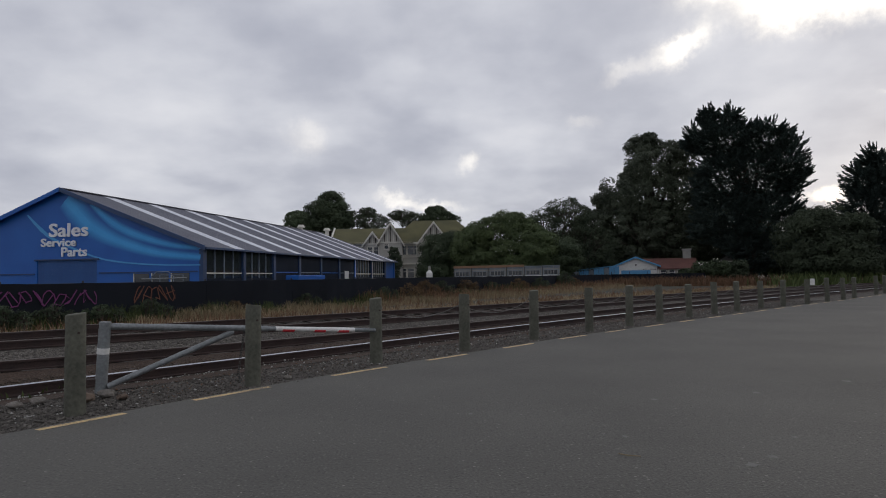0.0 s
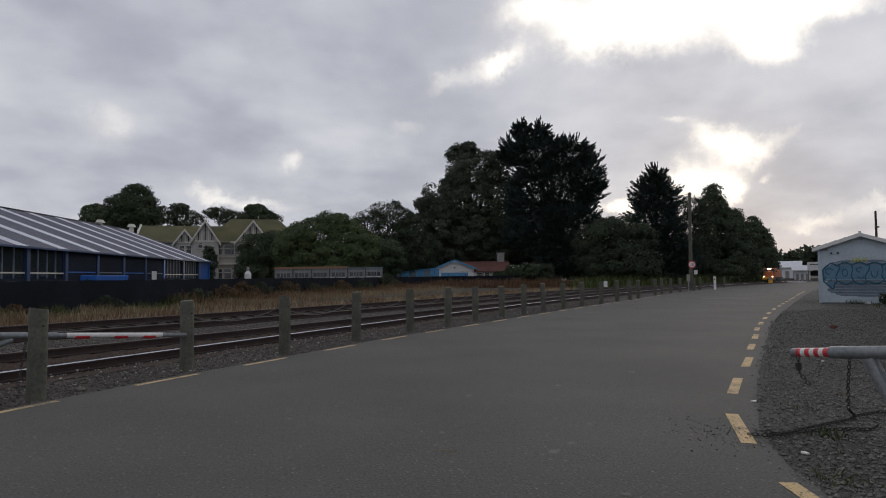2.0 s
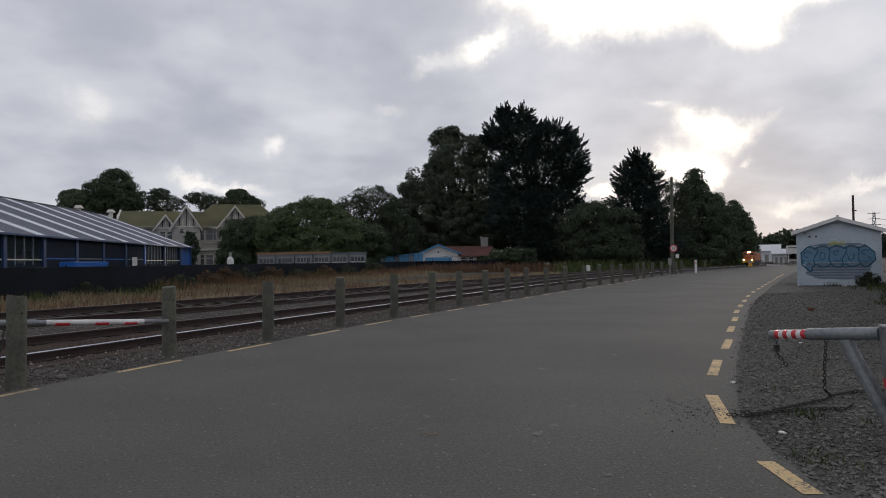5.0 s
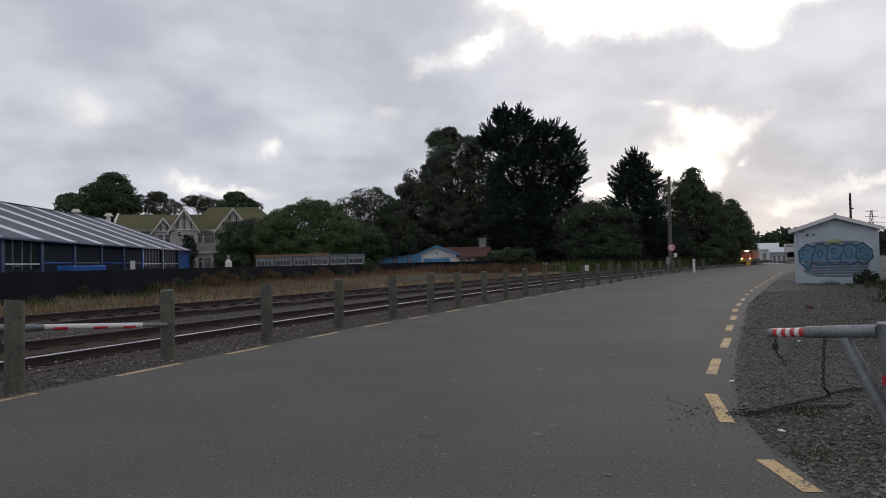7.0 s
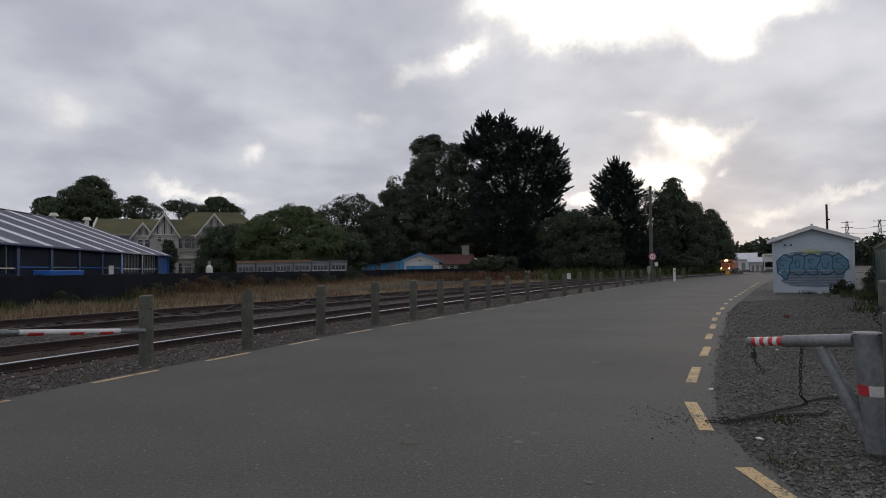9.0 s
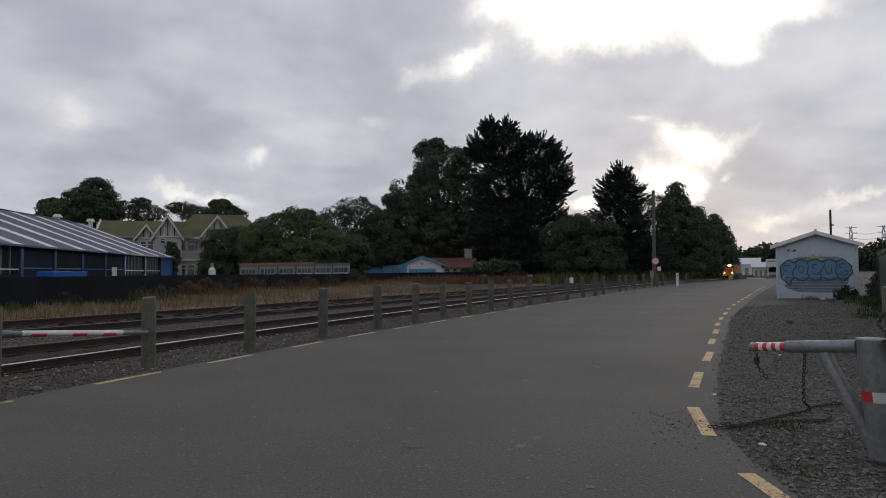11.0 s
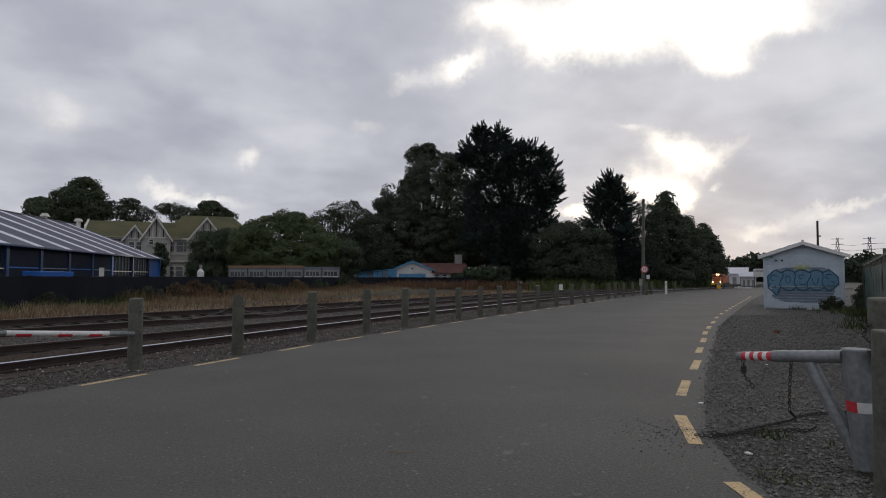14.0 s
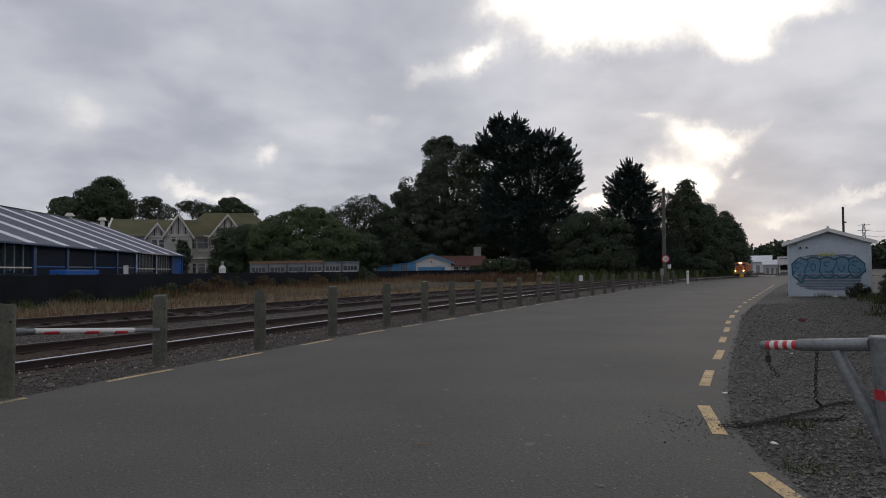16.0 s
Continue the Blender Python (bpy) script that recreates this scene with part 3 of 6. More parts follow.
def band(points, widths, x, bm=None):
    """A painted band on the gable (plane x): points (y, z) with widths."""
    rows = []
    n = len(points)
    for i in range(n * 6 - 5):
        k, f = min(i // 6, n - 2), i / 6 - min(i // 6, n - 2)
        p0, p1, p2, p3 = (Vector(points[min(max(k + d, 0), n - 1)]) for d in (-1, 0, 1, 2))
        p = 0.5 * (2 * p1 + (p2 - p0) * f + (2 * p0 - 5 * p1 + 4 * p2 - p3) * f * f + (3 * p1 - p0 - 3 * p2 + p3) * f ** 3)
        d = 0.5 * ((p2 - p0) + 2 * (2 * p0 - 5 * p1 + 4 * p2 - p3) * f + 3 * (3 * p1 - p0 - 3 * p2 + p3) * f * f)
        nrm = Vector((-d.y, d.x)).normalized() * (widths[k] + (widths[k + 1] - widths[k]) * f) / 2
        rows.append([(x, p.x - nrm.x, p.y - nrm.y), (x, p.x + nrm.x, p.y + nrm.y)])
    return ribbon(rows, bm)


def soft_swoosh(t, points, widths, x, steps, label):
    """Nested painted bands that grow lighter towards the middle, as sprayed paint does."""
    for k in range(steps):
        f = (k + 1) / steps
        low, high = ((a + (b - a) * f for a, b in zip(*pair)) for pair in (((0.003, 0.078, 0.34), (0.03, 0.29, 0.66)), ((0.006, 0.112, 0.43), (0.055, 0.36, 0.74))))
        key = "blue_paint_shade_%d_of_%d" % (k + 1, steps)
        mat = bpy.data.materials.get(key) or material(key, tuple(low), tuple(high), 0.5, 0.4, 14.0)
        part("swoosh", band(points, [w * (1 - 0.85 * k / steps) for w in widths], x - 0.0045 * k), mat, t, label)


def sales_building():
    L, W, EAVE, RIDGE = 52.4, 23.4, 4.0, 8.56
    t = thing("sales_building", pose(-18, 46.6, 0, 0, 0, 79.4), "long blue warehouse with a striped grey and white roof", "warehouse")
    mid = W / 2
    # gable wall with the roller door's opening
    bm = prism([(0, 0), (8.74, 0), (8.74, 3.1), (14.0, 3.1), (14.0, 0), (W, 0), (W, EAVE), (mid, RIDGE), (0, EAVE)], 0, 0.2, "x")
    part("gable_wall", bm, BLUE, t, "blue painted gable wall with swooping bands")
    part("gable_wall", prism([(0, 0), (W, 0), (W, EAVE), (mid, RIDGE), (0, EAVE)], L - 0.2, L, "x"), BLUE, t)
    part("far_wall", box(0.2, L - 0.2, W - 0.2, W, 0, EAVE), SHADED_GREYWALL, t)
    part("floor_slab", box(0.2, L - 0.2, 0.2, W - 0.2, -0.1, 0.05), CONCRETE, t)
    door = part("roller_door", box(0.08, 0.12, 8.74, 14.0, 0, 3.1), BLUE_DOOR, t, "blue roller door")
    slat = box(0.05, 0.08, 8.78, 13.96, 0.01, 0.10)
    me = part("slat", slat, BLUE_DOOR, door).data
    for k in range(1, 28):
        shared("slat", me, door, pose(0, 0, k * 0.11))
    part("door_hood", box(-0.12, 0, 8.5, 14.2, 3.1, 3.22, bevel=0.02), NAVY, t)
    part("ledge", box(-0.07, 0, 0.3, 8.5, 2.05, 2.14), NAVY, t)
    part("ledge", box(-0.07, 0, 14.2, W, 2.05, 2.14), NAVY, t)
    # painted bands
    soft_swoosh(t, [(11.5, 7.75), (10.5, 6.8), (9.2, 5.6), (6.7, 4.4), (3.5, 3.5), (0.1, 3.12)], [1.6, 2.0, 1.7, 1.15, 0.8, 0.6], -0.008, 8, "light blue painted swoosh with soft edges")
    soft_swoosh(t, [(9.3, 7.35), (7.4, 5.85), (5.4, 4.9), (2.6, 4.1), (0.1, 3.75)], [0.35, 0.8, 0.75, 0.5, 0.3], -0.008, 4, "mid-blue painted swoosh with soft edges")
    part("swoosh", band([(14.9, 6.7), (13.6, 5.5), (12.4, 4.7), (9.2, 3.42), (6.8, 2.9), (3.5, 2.62), (0.1, 2.55)], [0.12, 0.3, 0.2, 0.13, 0.12, 0.10, 0.08], -0.055), BLUE_LIGHT, t, "thin light-blue painted line")
    for text, y, z, h, w in (("Sales", 12.95, 4.95, 0.98, 0.03), ("Service", 13.65, 4.2, 0.6, 0.02), ("Parts", 11.85, 3.42, 0.68, 0.02)):
        lettering(text, h, LETTER, t, Matrix.Translation((-0.05, y, z)) @ pose(0, 0, 0, 90, 0, -90) @ Matrix.Diagonal(({"Sales": 1.26, "Service": 1.24, "Parts": 1.14}[text], 1, 1, 1)), "letters", 0.04, w)
    # low windows in the gable base
    for y0, y1 in ((1.0, 2.5), (2.7, 4.1), (4.3, 5.6), (17.5, 19.0)):
        win = part("window", box(-0.03, 0, y0, y1, 1.3, 2.0), DARKGLASS, t, "dark glazed window")
        part("frame", box(-0.06, -0.031, y1 - 0.07, y1, 1.3, 2.0), TRIMWHITE, win)
    # side wall in bays
    posts = [0.2, 6.1, 11.6, 17.2, 22.8, 28.4, 34.0, 41.0, 47.5, L - 0.2]
    for k, (a, b) in enumerate(zip(posts, posts[1:])):
        part("column", box(a - 0.22, a + 0.22, -0.12, 0.2, 0, EAVE - 0.12), BLUE if k == 6 else NAVY, t, "blue steel column")
        glazed = k in (0, 1, 6, 7)
        if k == 8:
            part("side_panel", box(a + 0.22, b, 0.0, 0.2, 0, EAVE - 0.12), BLUE, t, "blue painted wall panel")
            continue
        # the panel's near-black colour includes the shade under the eaves
        part("side_panel", box(a + 0.22, b - 0.22, 0.0, 0.2, 0, 1.55 if glazed else EAVE - 0.12), SHADED_GREYWALL, t)
        if glazed:
            win = part("window", box(a + 0.22, b - 0.22, 0.08, 0.12, 1.55, EAVE - 0.12), DARKGLASS, t, "tall dark window with pale mullions")
            n = 4 if k < 2 else 6
            for j in range(1, n):
                c = a + 0.22 + (b - a - 0.44) * j / n
                part("mullion", box(c - 0.045, c + 0.045, 0.0, 0.08, 1.55, EAVE - 0.2), GREYOVER_HAZE, win)
            part("transom", box(a + 0.3, b - 0.3, -0.02, 0.08, 1.9, 2.0), TRIMWHITE, win)
        else:
            part("girt", box(a + 0.3, b - 0.3, -0.04, 0.0, 2.0, 2.1), GREYOVER_HAZE if k % 2 else BLUE, t)
    part("column", box(L - 0.4, L, -0.12, 0.2, 0, EAVE - 0.12), BLUE, t)
    part("gutter", box(-0.3, L + 0.3, -0.55, -0.38, EAVE - 0.32, EAVE - 0.14, bevel=0.03), NAVY, t, "dark eaves gutter")
    part("soffit", box(0, L, -0.38, 0.0, EAVE - 0.2, EAVE - 0.14), NAVY, t)
    # roof sheets, alternately grey and pale
    pitch = (RIDGE - EAVE) / mid
    edges = [-0.4]
    for c in [4.9 + 5.72 * k for k in range(9)]:
        edges += [c - 0.75, c + 0.75]
    edges.append(L + 0.4)
    for k, (a, b) in enumerate(zip(edges, edges[1:])):
        for side in (0, 1):
            bm = bmesh.new()
            n = max(2, int((b - a) / 0.42))
            rows = []
            for up in (0.0, 0.5, 1.0):
                row = []
                for j in range(n + 1):
                    for q, lift in ((0.0, 0.0), (0.08, 0.035), (0.16, 0.0)):
                        if j == n and q:
                            continue
                        x = a + (b - a) * j / n + q
                        yy = -0.45 + (mid + 0.45) * up
                        z = EAVE + pitch * yy + lift + 0.02
                        row.append((x, yy if side == 0 else W - yy, z))
                rows.append(row)
            ribbon(rows, bm)
            bmesh.ops.solidify(bm, geom=bm.faces[:], thickness=0.03)
            part("roof_sheet", bm, ROOFPALE if k % 2 else ROOFGREY, t, "pale translucent roof sheet" if k % 2 else "dark grey ribbed roof sheet")
    part("ridge_cap", box(-0.4, L + 0.4, mid - 0.25, mid + 0.25, RIDGE + 0.02, RIDGE + 0.09, bevel=0.03), ROOFGREY, t)
    for side in (0, 1):
        y0, y1 = (-0.5, mid) if side == 0 else (W + 0.5, mid)
        bm = prism([(y0, EAVE + pitch * -0.5 - 0.2), (y1, RIDGE - 0.2), (y1, RIDGE + 0.12), (y0, EAVE + pitch * -0.5 + 0.14)], -0.5, -0.38, "x")
        part("barge_board", bm, NAVY if side == 0 else BLUE, t, "dark blue barge board")
    for x, y in ((44.5, mid), (51.6, mid - 1.2)):
        vent = part("roof_vent", rod((x, y, RIDGE - 0.2 if y == mid else RIDGE - 0.8), (x, y, RIDGE + 0.3), 0.28, seg=14), TRIMWHITE, t, "white rotary roof vent")
        part("cowl", rod((x, y, RIDGE + 0.3), (x, y, RIDGE + 0.7), 0.6, 0.35, 14), TRIMWHITE, vent)
    return t


sales_building()


# ---- the dark fence beyond the tracks ----
def cloth_fence():
    a, d = Vector((-13.5, 19.2, 0)), Vector((26.1, 50.3, 0)).normalized()
    t = thing("cloth_fence", pose(a.x, a.y, 0, 0, 0, math.degrees(math.atan2(d.y, d.x))), "low fence hung with black shade cloth beyond the tracks", "fence")
    n0, n1, step = -6, 30, 2.6
    for k in range(n0, n1):
        x = k * step
        part("fence_post", rod((x, 0.06, -0.1), (x, 0.06, 1.46), 0.035, seg=8), BLACK, t)
        bm = bmesh.new()
        rows = []
        for i in range(5):
            z = 0.02 + 1.37 * i / 4
            rows.append([(x + step * j / 6, 0.03 * noise.noise((x + j, z * 2, 1)), z + (0.03 * noise.noise((x + j * 1.3, 5, 2)) - 0.02 * math.sin(math.pi * j / 6) if i == 4 else 0)) for j in range(7)])
        ribbon(rows, bm)
        bmesh.ops.solidify(bm, geom=bm.faces[:], thickness=0.01)
        part("cloth_panel", bm, SHADECLOTH, t, "black shade cloth panel")
    part("top_rail", rod((n0 * step, 0.05, 1.36), (n1 * step, 0.05, 1.36), 0.02, seg=6), BLACK, t)
    # sprayed scrawl, flat on the cloth
    for x0, w, z0, h, seed, n, mat, words in ((-0.2, 3.2, 0.66, 0.5, 3, 9, PINK, "faded purple-pink sprayed stroke"), (4.5, 1.7, 0.62, 0.62, 8, 5, BRICKRED, "faded red sprayed stroke")):
        r = random.Random(seed)
        for j in range(n):
            c, wid = x0 + w * j / n, w / n
            a0 = r.uniform(0, 6)
            pts = []
            for i in range(9):
                a = a0 + i * r.uniform(0.45, 0.8)
                pts.append((c + wid * (0.5 + 0.62 * math.cos(a)), -0.05, z0 + h * (0.5 + 0.5 * math.sin(a * 1.3 + j))))
            bm = tube(pts, 0.02, 5)
            for v in bm.verts:
                v.co.y = -0.05 + (v.co.y + 0.05) * 0.2
            part("sprayed_stroke", bm, mat, t, words)
    return t



def short_fence(p, q):
    """The fence's last run, turned towards the tracks."""
    d = Vector(q) - Vector(p)
    t = thing("cloth_fence", pose(p[0], p[1], 0, 0, 0, math.degrees(math.atan2(d.y, d.x))), "last run of the black cloth fence before the low house", "fence")
    n = 5
    step = d.length / n
    for k in range(n):
        part("fence_post", rod((k * step, 0.06, -0.1), (k * step, 0.06, 1.75), 0.04, seg=8), BLACK, t)
        rows = [[(k * step + step * j / 6, 0.03 * noise.noise((k + j, z * 2, 1)), z) for j in range(7)] for z in (0.02, 0.7, 1.4)]
        bm = ribbon(rows)
        bmesh.ops.solidify(bm, geom=bm.faces[:], thickness=0.01)
        part("cloth_panel", bm, SHADECLOTH, t, "black shade cloth panel")


cloth_fence()
short_fence((22.45, 88.5, 0), (33.5, 84.0, 0))


# ---- trees ----
def leaf_mesh(name, centres, ways, length, width, mat, r, facing=None):
    """Many small folded leaves: two triangles each, along given ways."""
    n = len(centres)
    ways = ways / np.linalg.norm(ways, axis=1)[:, None]
    side = np.cross(ways, r.normal(size=(n, 3)) if facing is None else facing + r.normal(size=(n, 3)) * 0.4)
    side /= np.linalg.norm(side, axis=1)[:, None] + 1e-9
    up = np.cross(side, ways)
    L, W = (length * r.uniform(0.6, 1.4, n))[:, None], (width * r.uniform(0.6, 1.4, n))[:, None]
    verts = np.stack([centres - ways * L / 2, centres + side * W / 2 + up * W * 0.2, centres + ways * L / 2, centres - side * W / 2 + up * W * 0.2], 1).reshape(-1, 3)
    k = np.arange(n)[:, None] * 4
    faces = np.concatenate([k + [0, 1, 2], k + [0, 2, 3]], 1).reshape(-1, 3)
    return mesh_of(name, verts.round(3), faces, [mat])


def tree(name, label, x, y, lobes, mat, style, seed):
    """Trunk, limbs and a crown of clumps; lobes are (sideways, height, half width, half height)."""
    r = np.random.default_rng(seed)
    az = math.degrees(math.atan2(x, y))
    low = min(z - h for _, z, _, h in lobes)
    far = math.hypot(x, y)
    t = thing(name, pose(x, y, 0, 0, 0, -az), label, "bush" if "shrub" in name or "hedge" in name else "tree")
    top = max(z for _, z, _, _ in lobes)
    # trunk and limbs
    bm = bmesh.new()
    if "shrub" not in name and "hedge" not in name:
        big = 0.035 * top
        u0 = sum(u for u, _, _, _ in lobes) / len(lobes)
        tube([(0, 0, -0.2), (0.1 * u0, 0, top * 0.25), (0.5 * u0, 0.1, top * 0.6), (u0, 0, top * 0.95)], [big, big * 0.8, big * 0.5, big * 0.1], 9, bm)
        for u, z, ru, rz in lobes:
            a = Vector((u * 0.15, 0, min(max(low * 0.5, z * 0.45), top * 0.6)))
            part("limb", tube([a, a.lerp(Vector((u, 0, z)), 0.5) + Vector((0, 0, 0.3)), (u, r.uniform(-0.5, 0.5), z)], [big * 0.45, big * 0.28, big * 0.06], 6), BARK, t, smooth=True)
        part("trunk", bm, BARK, t, smooth=True)
    else:
        bm.free()
        for u, z, ru, rz in lobes:
            thick = 0.02 + 0.012 * top
            part("stem", tube([(u * 0.6, 0, -0.1), (u + 0.05 * ru, 0.03 * ru, z * 0.6), (u, 0, z)], [thick, thick * 0.65, thick * 0.25], 5), BARK, t, smooth=True)
    # the crown: clumps or boughs over each lobe, none deep inside a neighbour
    grain = max(0.055, far * 0.0026)
    centres, ways, faces_to = [], [], []
    mids = np.array([(u, 0, z) for u, z, _, _ in lobes], float)
    radii = np.array([(ru, min(ru, 3.5), rz) for _, _, ru, rz in lobes], float)
    twigs = bmesh.new()
    for k, (mid, rad) in enumerate(zip(mids, radii)):
        skin = 4 * math.pi * (((rad[0] * rad[1]) ** 1.6 + (rad[0] * rad[2]) ** 1.6 + (rad[1] * rad[2]) ** 1.6) / 3) ** 0.625
        size = (far / 95) ** 0.5 if far > 30 else 0.42
        clump = min({"spray": 0.8, "leaf": 0.95, "thin": 0.8}[style] * size, 0.42 * min(rad))
        n = int(skin / clump ** 2 * {"spray": 1.15, "leaf": 0.7, "thin": 0.75}[style]) + 3
        d = r.normal(size=(n, 3))
        d /= np.linalg.norm(d, axis=1)[:, None]
        lump = np.array([noise.noise((a * 1.7 + seed, b * 1.7, c * 1.7 + mid[0])) for a, b, c in d])
        c = mid + d * (rad - clump * 0.55) * (r.uniform(0.86, 1.04, n) * (1 + 0.36 * lump))[:, None]
        deep = np.zeros(n, bool)
        for m in range(len(lobes)):
            if m != k:
                deep |= (((c - mids[m]) / radii[m]) ** 2).sum(1) < 0.5
        keep = ~deep & (c[:, 2] > 0.1)
        c, d = c[keep], d[keep]
        n = len(c)
        if not n:
            continue
        if style == "spray":
            # flat boughs that taper to a point and turn up at the tip
            way = d * [1, 1, 0.3] + r.normal(size=d.shape) * 0.2
            way[:, 2] += 0.04 + 0.4 * np.clip(d[:, 2], 0, 1) ** 4
            way /= np.linalg.norm(way, axis=1)[:, None]
            side = np.cross(way, [0, 0, 1.0])
            side /= np.linalg.norm(side, axis=1)[:, None] + 1e-9
            reach = clump * np.where(r.random(n) < 0.16, r.uniform(2.6, 3.5, n), r.uniform(1.7, 2.6, n))[:, None]
            for j in range(64):
                f = r.random((n, 1)) ** 0.8
                across = r.uniform(-1, 1, (n, 1)) * (1.04 - f) ** 0.75
                at = c + way * reach * (f - 0.52) + side * across * reach * 0.3
                at[:, 2:] += reach * (0.2 * f ** 3 - 0.10 * np.abs(across)) + r.normal(size=(n, 1)) * 0.05 * reach
                centres.append(at)
                ways.append(way + side * across * 0.8 + [0, 0, 0.3] * f + r.normal(size=c.shape) * 0.2)
                faces_to.append(np.tile([0, 0, 1.0], (n, 1)) + d * 0.5)
        else:
            # rounded clumps, leafy on their upper and outer sides
            own = clump * r.uniform(0.55, 1.35, (n, 1))
            count = int(2.6 * clump ** 2 / grain ** 2 * {"leaf": 3.0, "thin": 1.5}[style])
            for j in range(min(count, 150)):
                q = r.normal(size=c.shape)
                q = q / np.linalg.norm(q, axis=1)[:, None] + d * 0.55 + [0, 0, 0.45]
                q /= np.linalg.norm(q, axis=1)[:, None]
                centres.append(c + q * own * [1.1, 1.1, 0.8] * (0.55 + 0.5 * r.random((n, 1)) ** 0.6 + 0.35 * r.random((n, 1)) ** 7))
                ways.append(np.cross(q, r.normal(size=c.shape)) + [0, 0, -0.15])
                faces_to.append(q * 1.3)
            if style == "thin":
                for p in c[:: 2]:
                    tube([mid * 0.6 + p * 0.4 - [0, 0, 0.6], mid * 0.3 + p * 0.7, p + (p - mid) * 0.1], [0.06, 0.04, 0.015], 3, twigs)
        # loose leaves that fill the inside of the lobe
        m = int(skin * {"spray": 15, "leaf": 9, "thin": 5}[style] * (0.25 / grain) ** 1.5)
        q = r.normal(size=(m, 3))
        q /= np.linalg.norm(q, axis=1)[:, None]
        fill = mid + q * rad * r.uniform(0.4, 0.9, (m, 1))
        fill = fill[fill[:, 2] > 0.1]
        centres.append(fill)
        ways.append(r.normal(size=fill.shape))
        faces_to.append(r.normal(size=fill.shape))
    centres, ways = np.concatenate(centres), np.concatenate(ways)
    size = {"spray": (1.7, 0.55), "leaf": (1.15, 0.8), "thin": (1.1, 0.55)}[style]
    crown = new("crown", leaf_mesh("crown", centres, ways, grain * size[0], grain * size[1], mat, r, np.concatenate(faces_to)))
    crown.parent = t
    if twigs.verts:
        part("branchwork", twigs, BARK, t)
    else:
        twigs.free()
    return t


tree("cypress", "tall dark windswept cypress tree behind the fence", 44.6, 95.0, [(-4.8, 25.0, 1.7, 1.8), (-2.1, 24.0, 1.7, 2.0), (-2.7, 21.3, 4.3, 2.9), (-7.3, 21.4, 1.7, 2.4), (2.1, 20.6, 4.1, 3.1), (-0.5, 15.4, 7.8, 4.8), (5.0, 16.6, 3.2, 4.4), (-2.7, 9.5, 5.4, 4.8), (2.7, 8.5, 5.7, 4.6), (0.9, 4.4, 4.4, 3.1), (5.0, 4.8, 3.3, 3.3)], CONIFER, "spray", 1)
tree("poplar", "tall broad tree with silvery green leaves", 34.4, 106.6, [(-0.5, 24.1, 1.2, 1.0), (-3.0, 22.9, 1.4, 1.6), (-8.5, 13.7, 1.4, 1.2), (-3.8, 17.4, 1.6, 1.4), (3.0, 20.1, 2.2, 2.0), (-0.5, 21.9, 2.0, 2.4), (-2.2, 18.7, 2.6, 2.4), (1.2, 19.1, 4.9, 4.0), (-5.4, 14.1, 4.2, 3.0), (-0.5, 14.0, 6.5, 4.3), (4.4, 13.1, 4.4, 5.9), (-4.0, 8.3, 7.9, 5.4), (3.5, 8.2, 5.9, 4.9), (-9.1, 8.8, 3.4, 3.9), (6.9, 9.1, 4.0, 3.9)], SILVERLEAF, "leaf", 2)
tree("thin_tree", "thin-crowned dull tree with fine twigs", 17.0, 98.5, [(1.3, 10.3, 3.5, 2.8), (-2.2, 8.5, 3.2, 2.8), (0.4, 6.8, 5.3, 3.9), (4.4, 5.9, 3.5, 3.5)], DUSKLEAF, "thin", 3)
tree("dark_hedge", "dense dark undergrowth below a thin-crowned tree", 19.0, 108.0, [(-2.5, 3.6, 4.0, 3.6), (2.0, 4.6, 4.6, 4.4), (6.0, 3.6, 3.6, 3.6)], DUSKLEAF, "leaf", 33)
tree("round_tree", "rounded bright green tree behind the fence", 7.5, 83.7, [(0.6, 8.0, 2.5, 1.7), (-1.4, 6.7, 3.3, 2.3), (2.1, 5.9, 3.0, 2.9), (-0.4, 4.1, 5.6, 2.8), (-4.2, 5.1, 3.0, 3.0), (3.9, 4.5, 3.0, 2.9), (-0.2, 2.0, 6.2, 2.2)], HEDGELEAF, "leaf", 4)
tree("round_tree", "rounded dark green tree beside the cream house", -0.8, 88.0, [(1.9, 6.0, 2.3, 1.6), (-0.2, 4.6, 3.0, 2.5), (2.9, 4.1, 3.3, 2.8), (1.2, 2.0, 4.6, 2.2)], BROADLEAF, "leaf", 5)
tree("slim_tree", "slim dark tree standing against the cream house", -8.7, 103.0, [(0, 5.2, 0.8, 1.1), (0.2, 3.9, 1.0, 1.5), (-0.1, 2.2, 0.9, 1.6)], DUSKLEAF, "leaf", 35)
tree("shrub", "dark green shrub behind the fence", 14.7, 84.7, [(0.0, 3.9, 2.9, 2.4), (-3.0, 3.8, 2.7, 2.4), (1.1, 3.1, 1.7, 1.7)], BROADLEAF, "leaf", 6)
tree("conifer", "dark upright conifer with ragged tips", 47.6, 71.6, [(0.2, 13.4, 1.4, 1.7), (-0.8, 11.3, 2.1, 2.2), (1.3, 10.8, 2.0, 2.3), (-0.1, 7.6, 3.3, 3.3), (0.0, 4.0, 4.3, 3.3), (2.1, 2.5, 3.0, 2.0)], CONIFER, "spray", 7)
tree("bushy_tree", "broad bushy green tree beside the tracks", 39.6, 67.2, [(-1.6, 2.2, 2.8, 1.5), (2.6, 2.1, 2.3, 1.5), (-0.7, 6.2, 2.6, 1.9), (1.9, 4.8, 2.5, 2.4), (-2.3, 4.6, 2.5, 2.8), (0.3, 3.2, 4.3, 2.5)], DUSKLEAF, "leaf", 8)
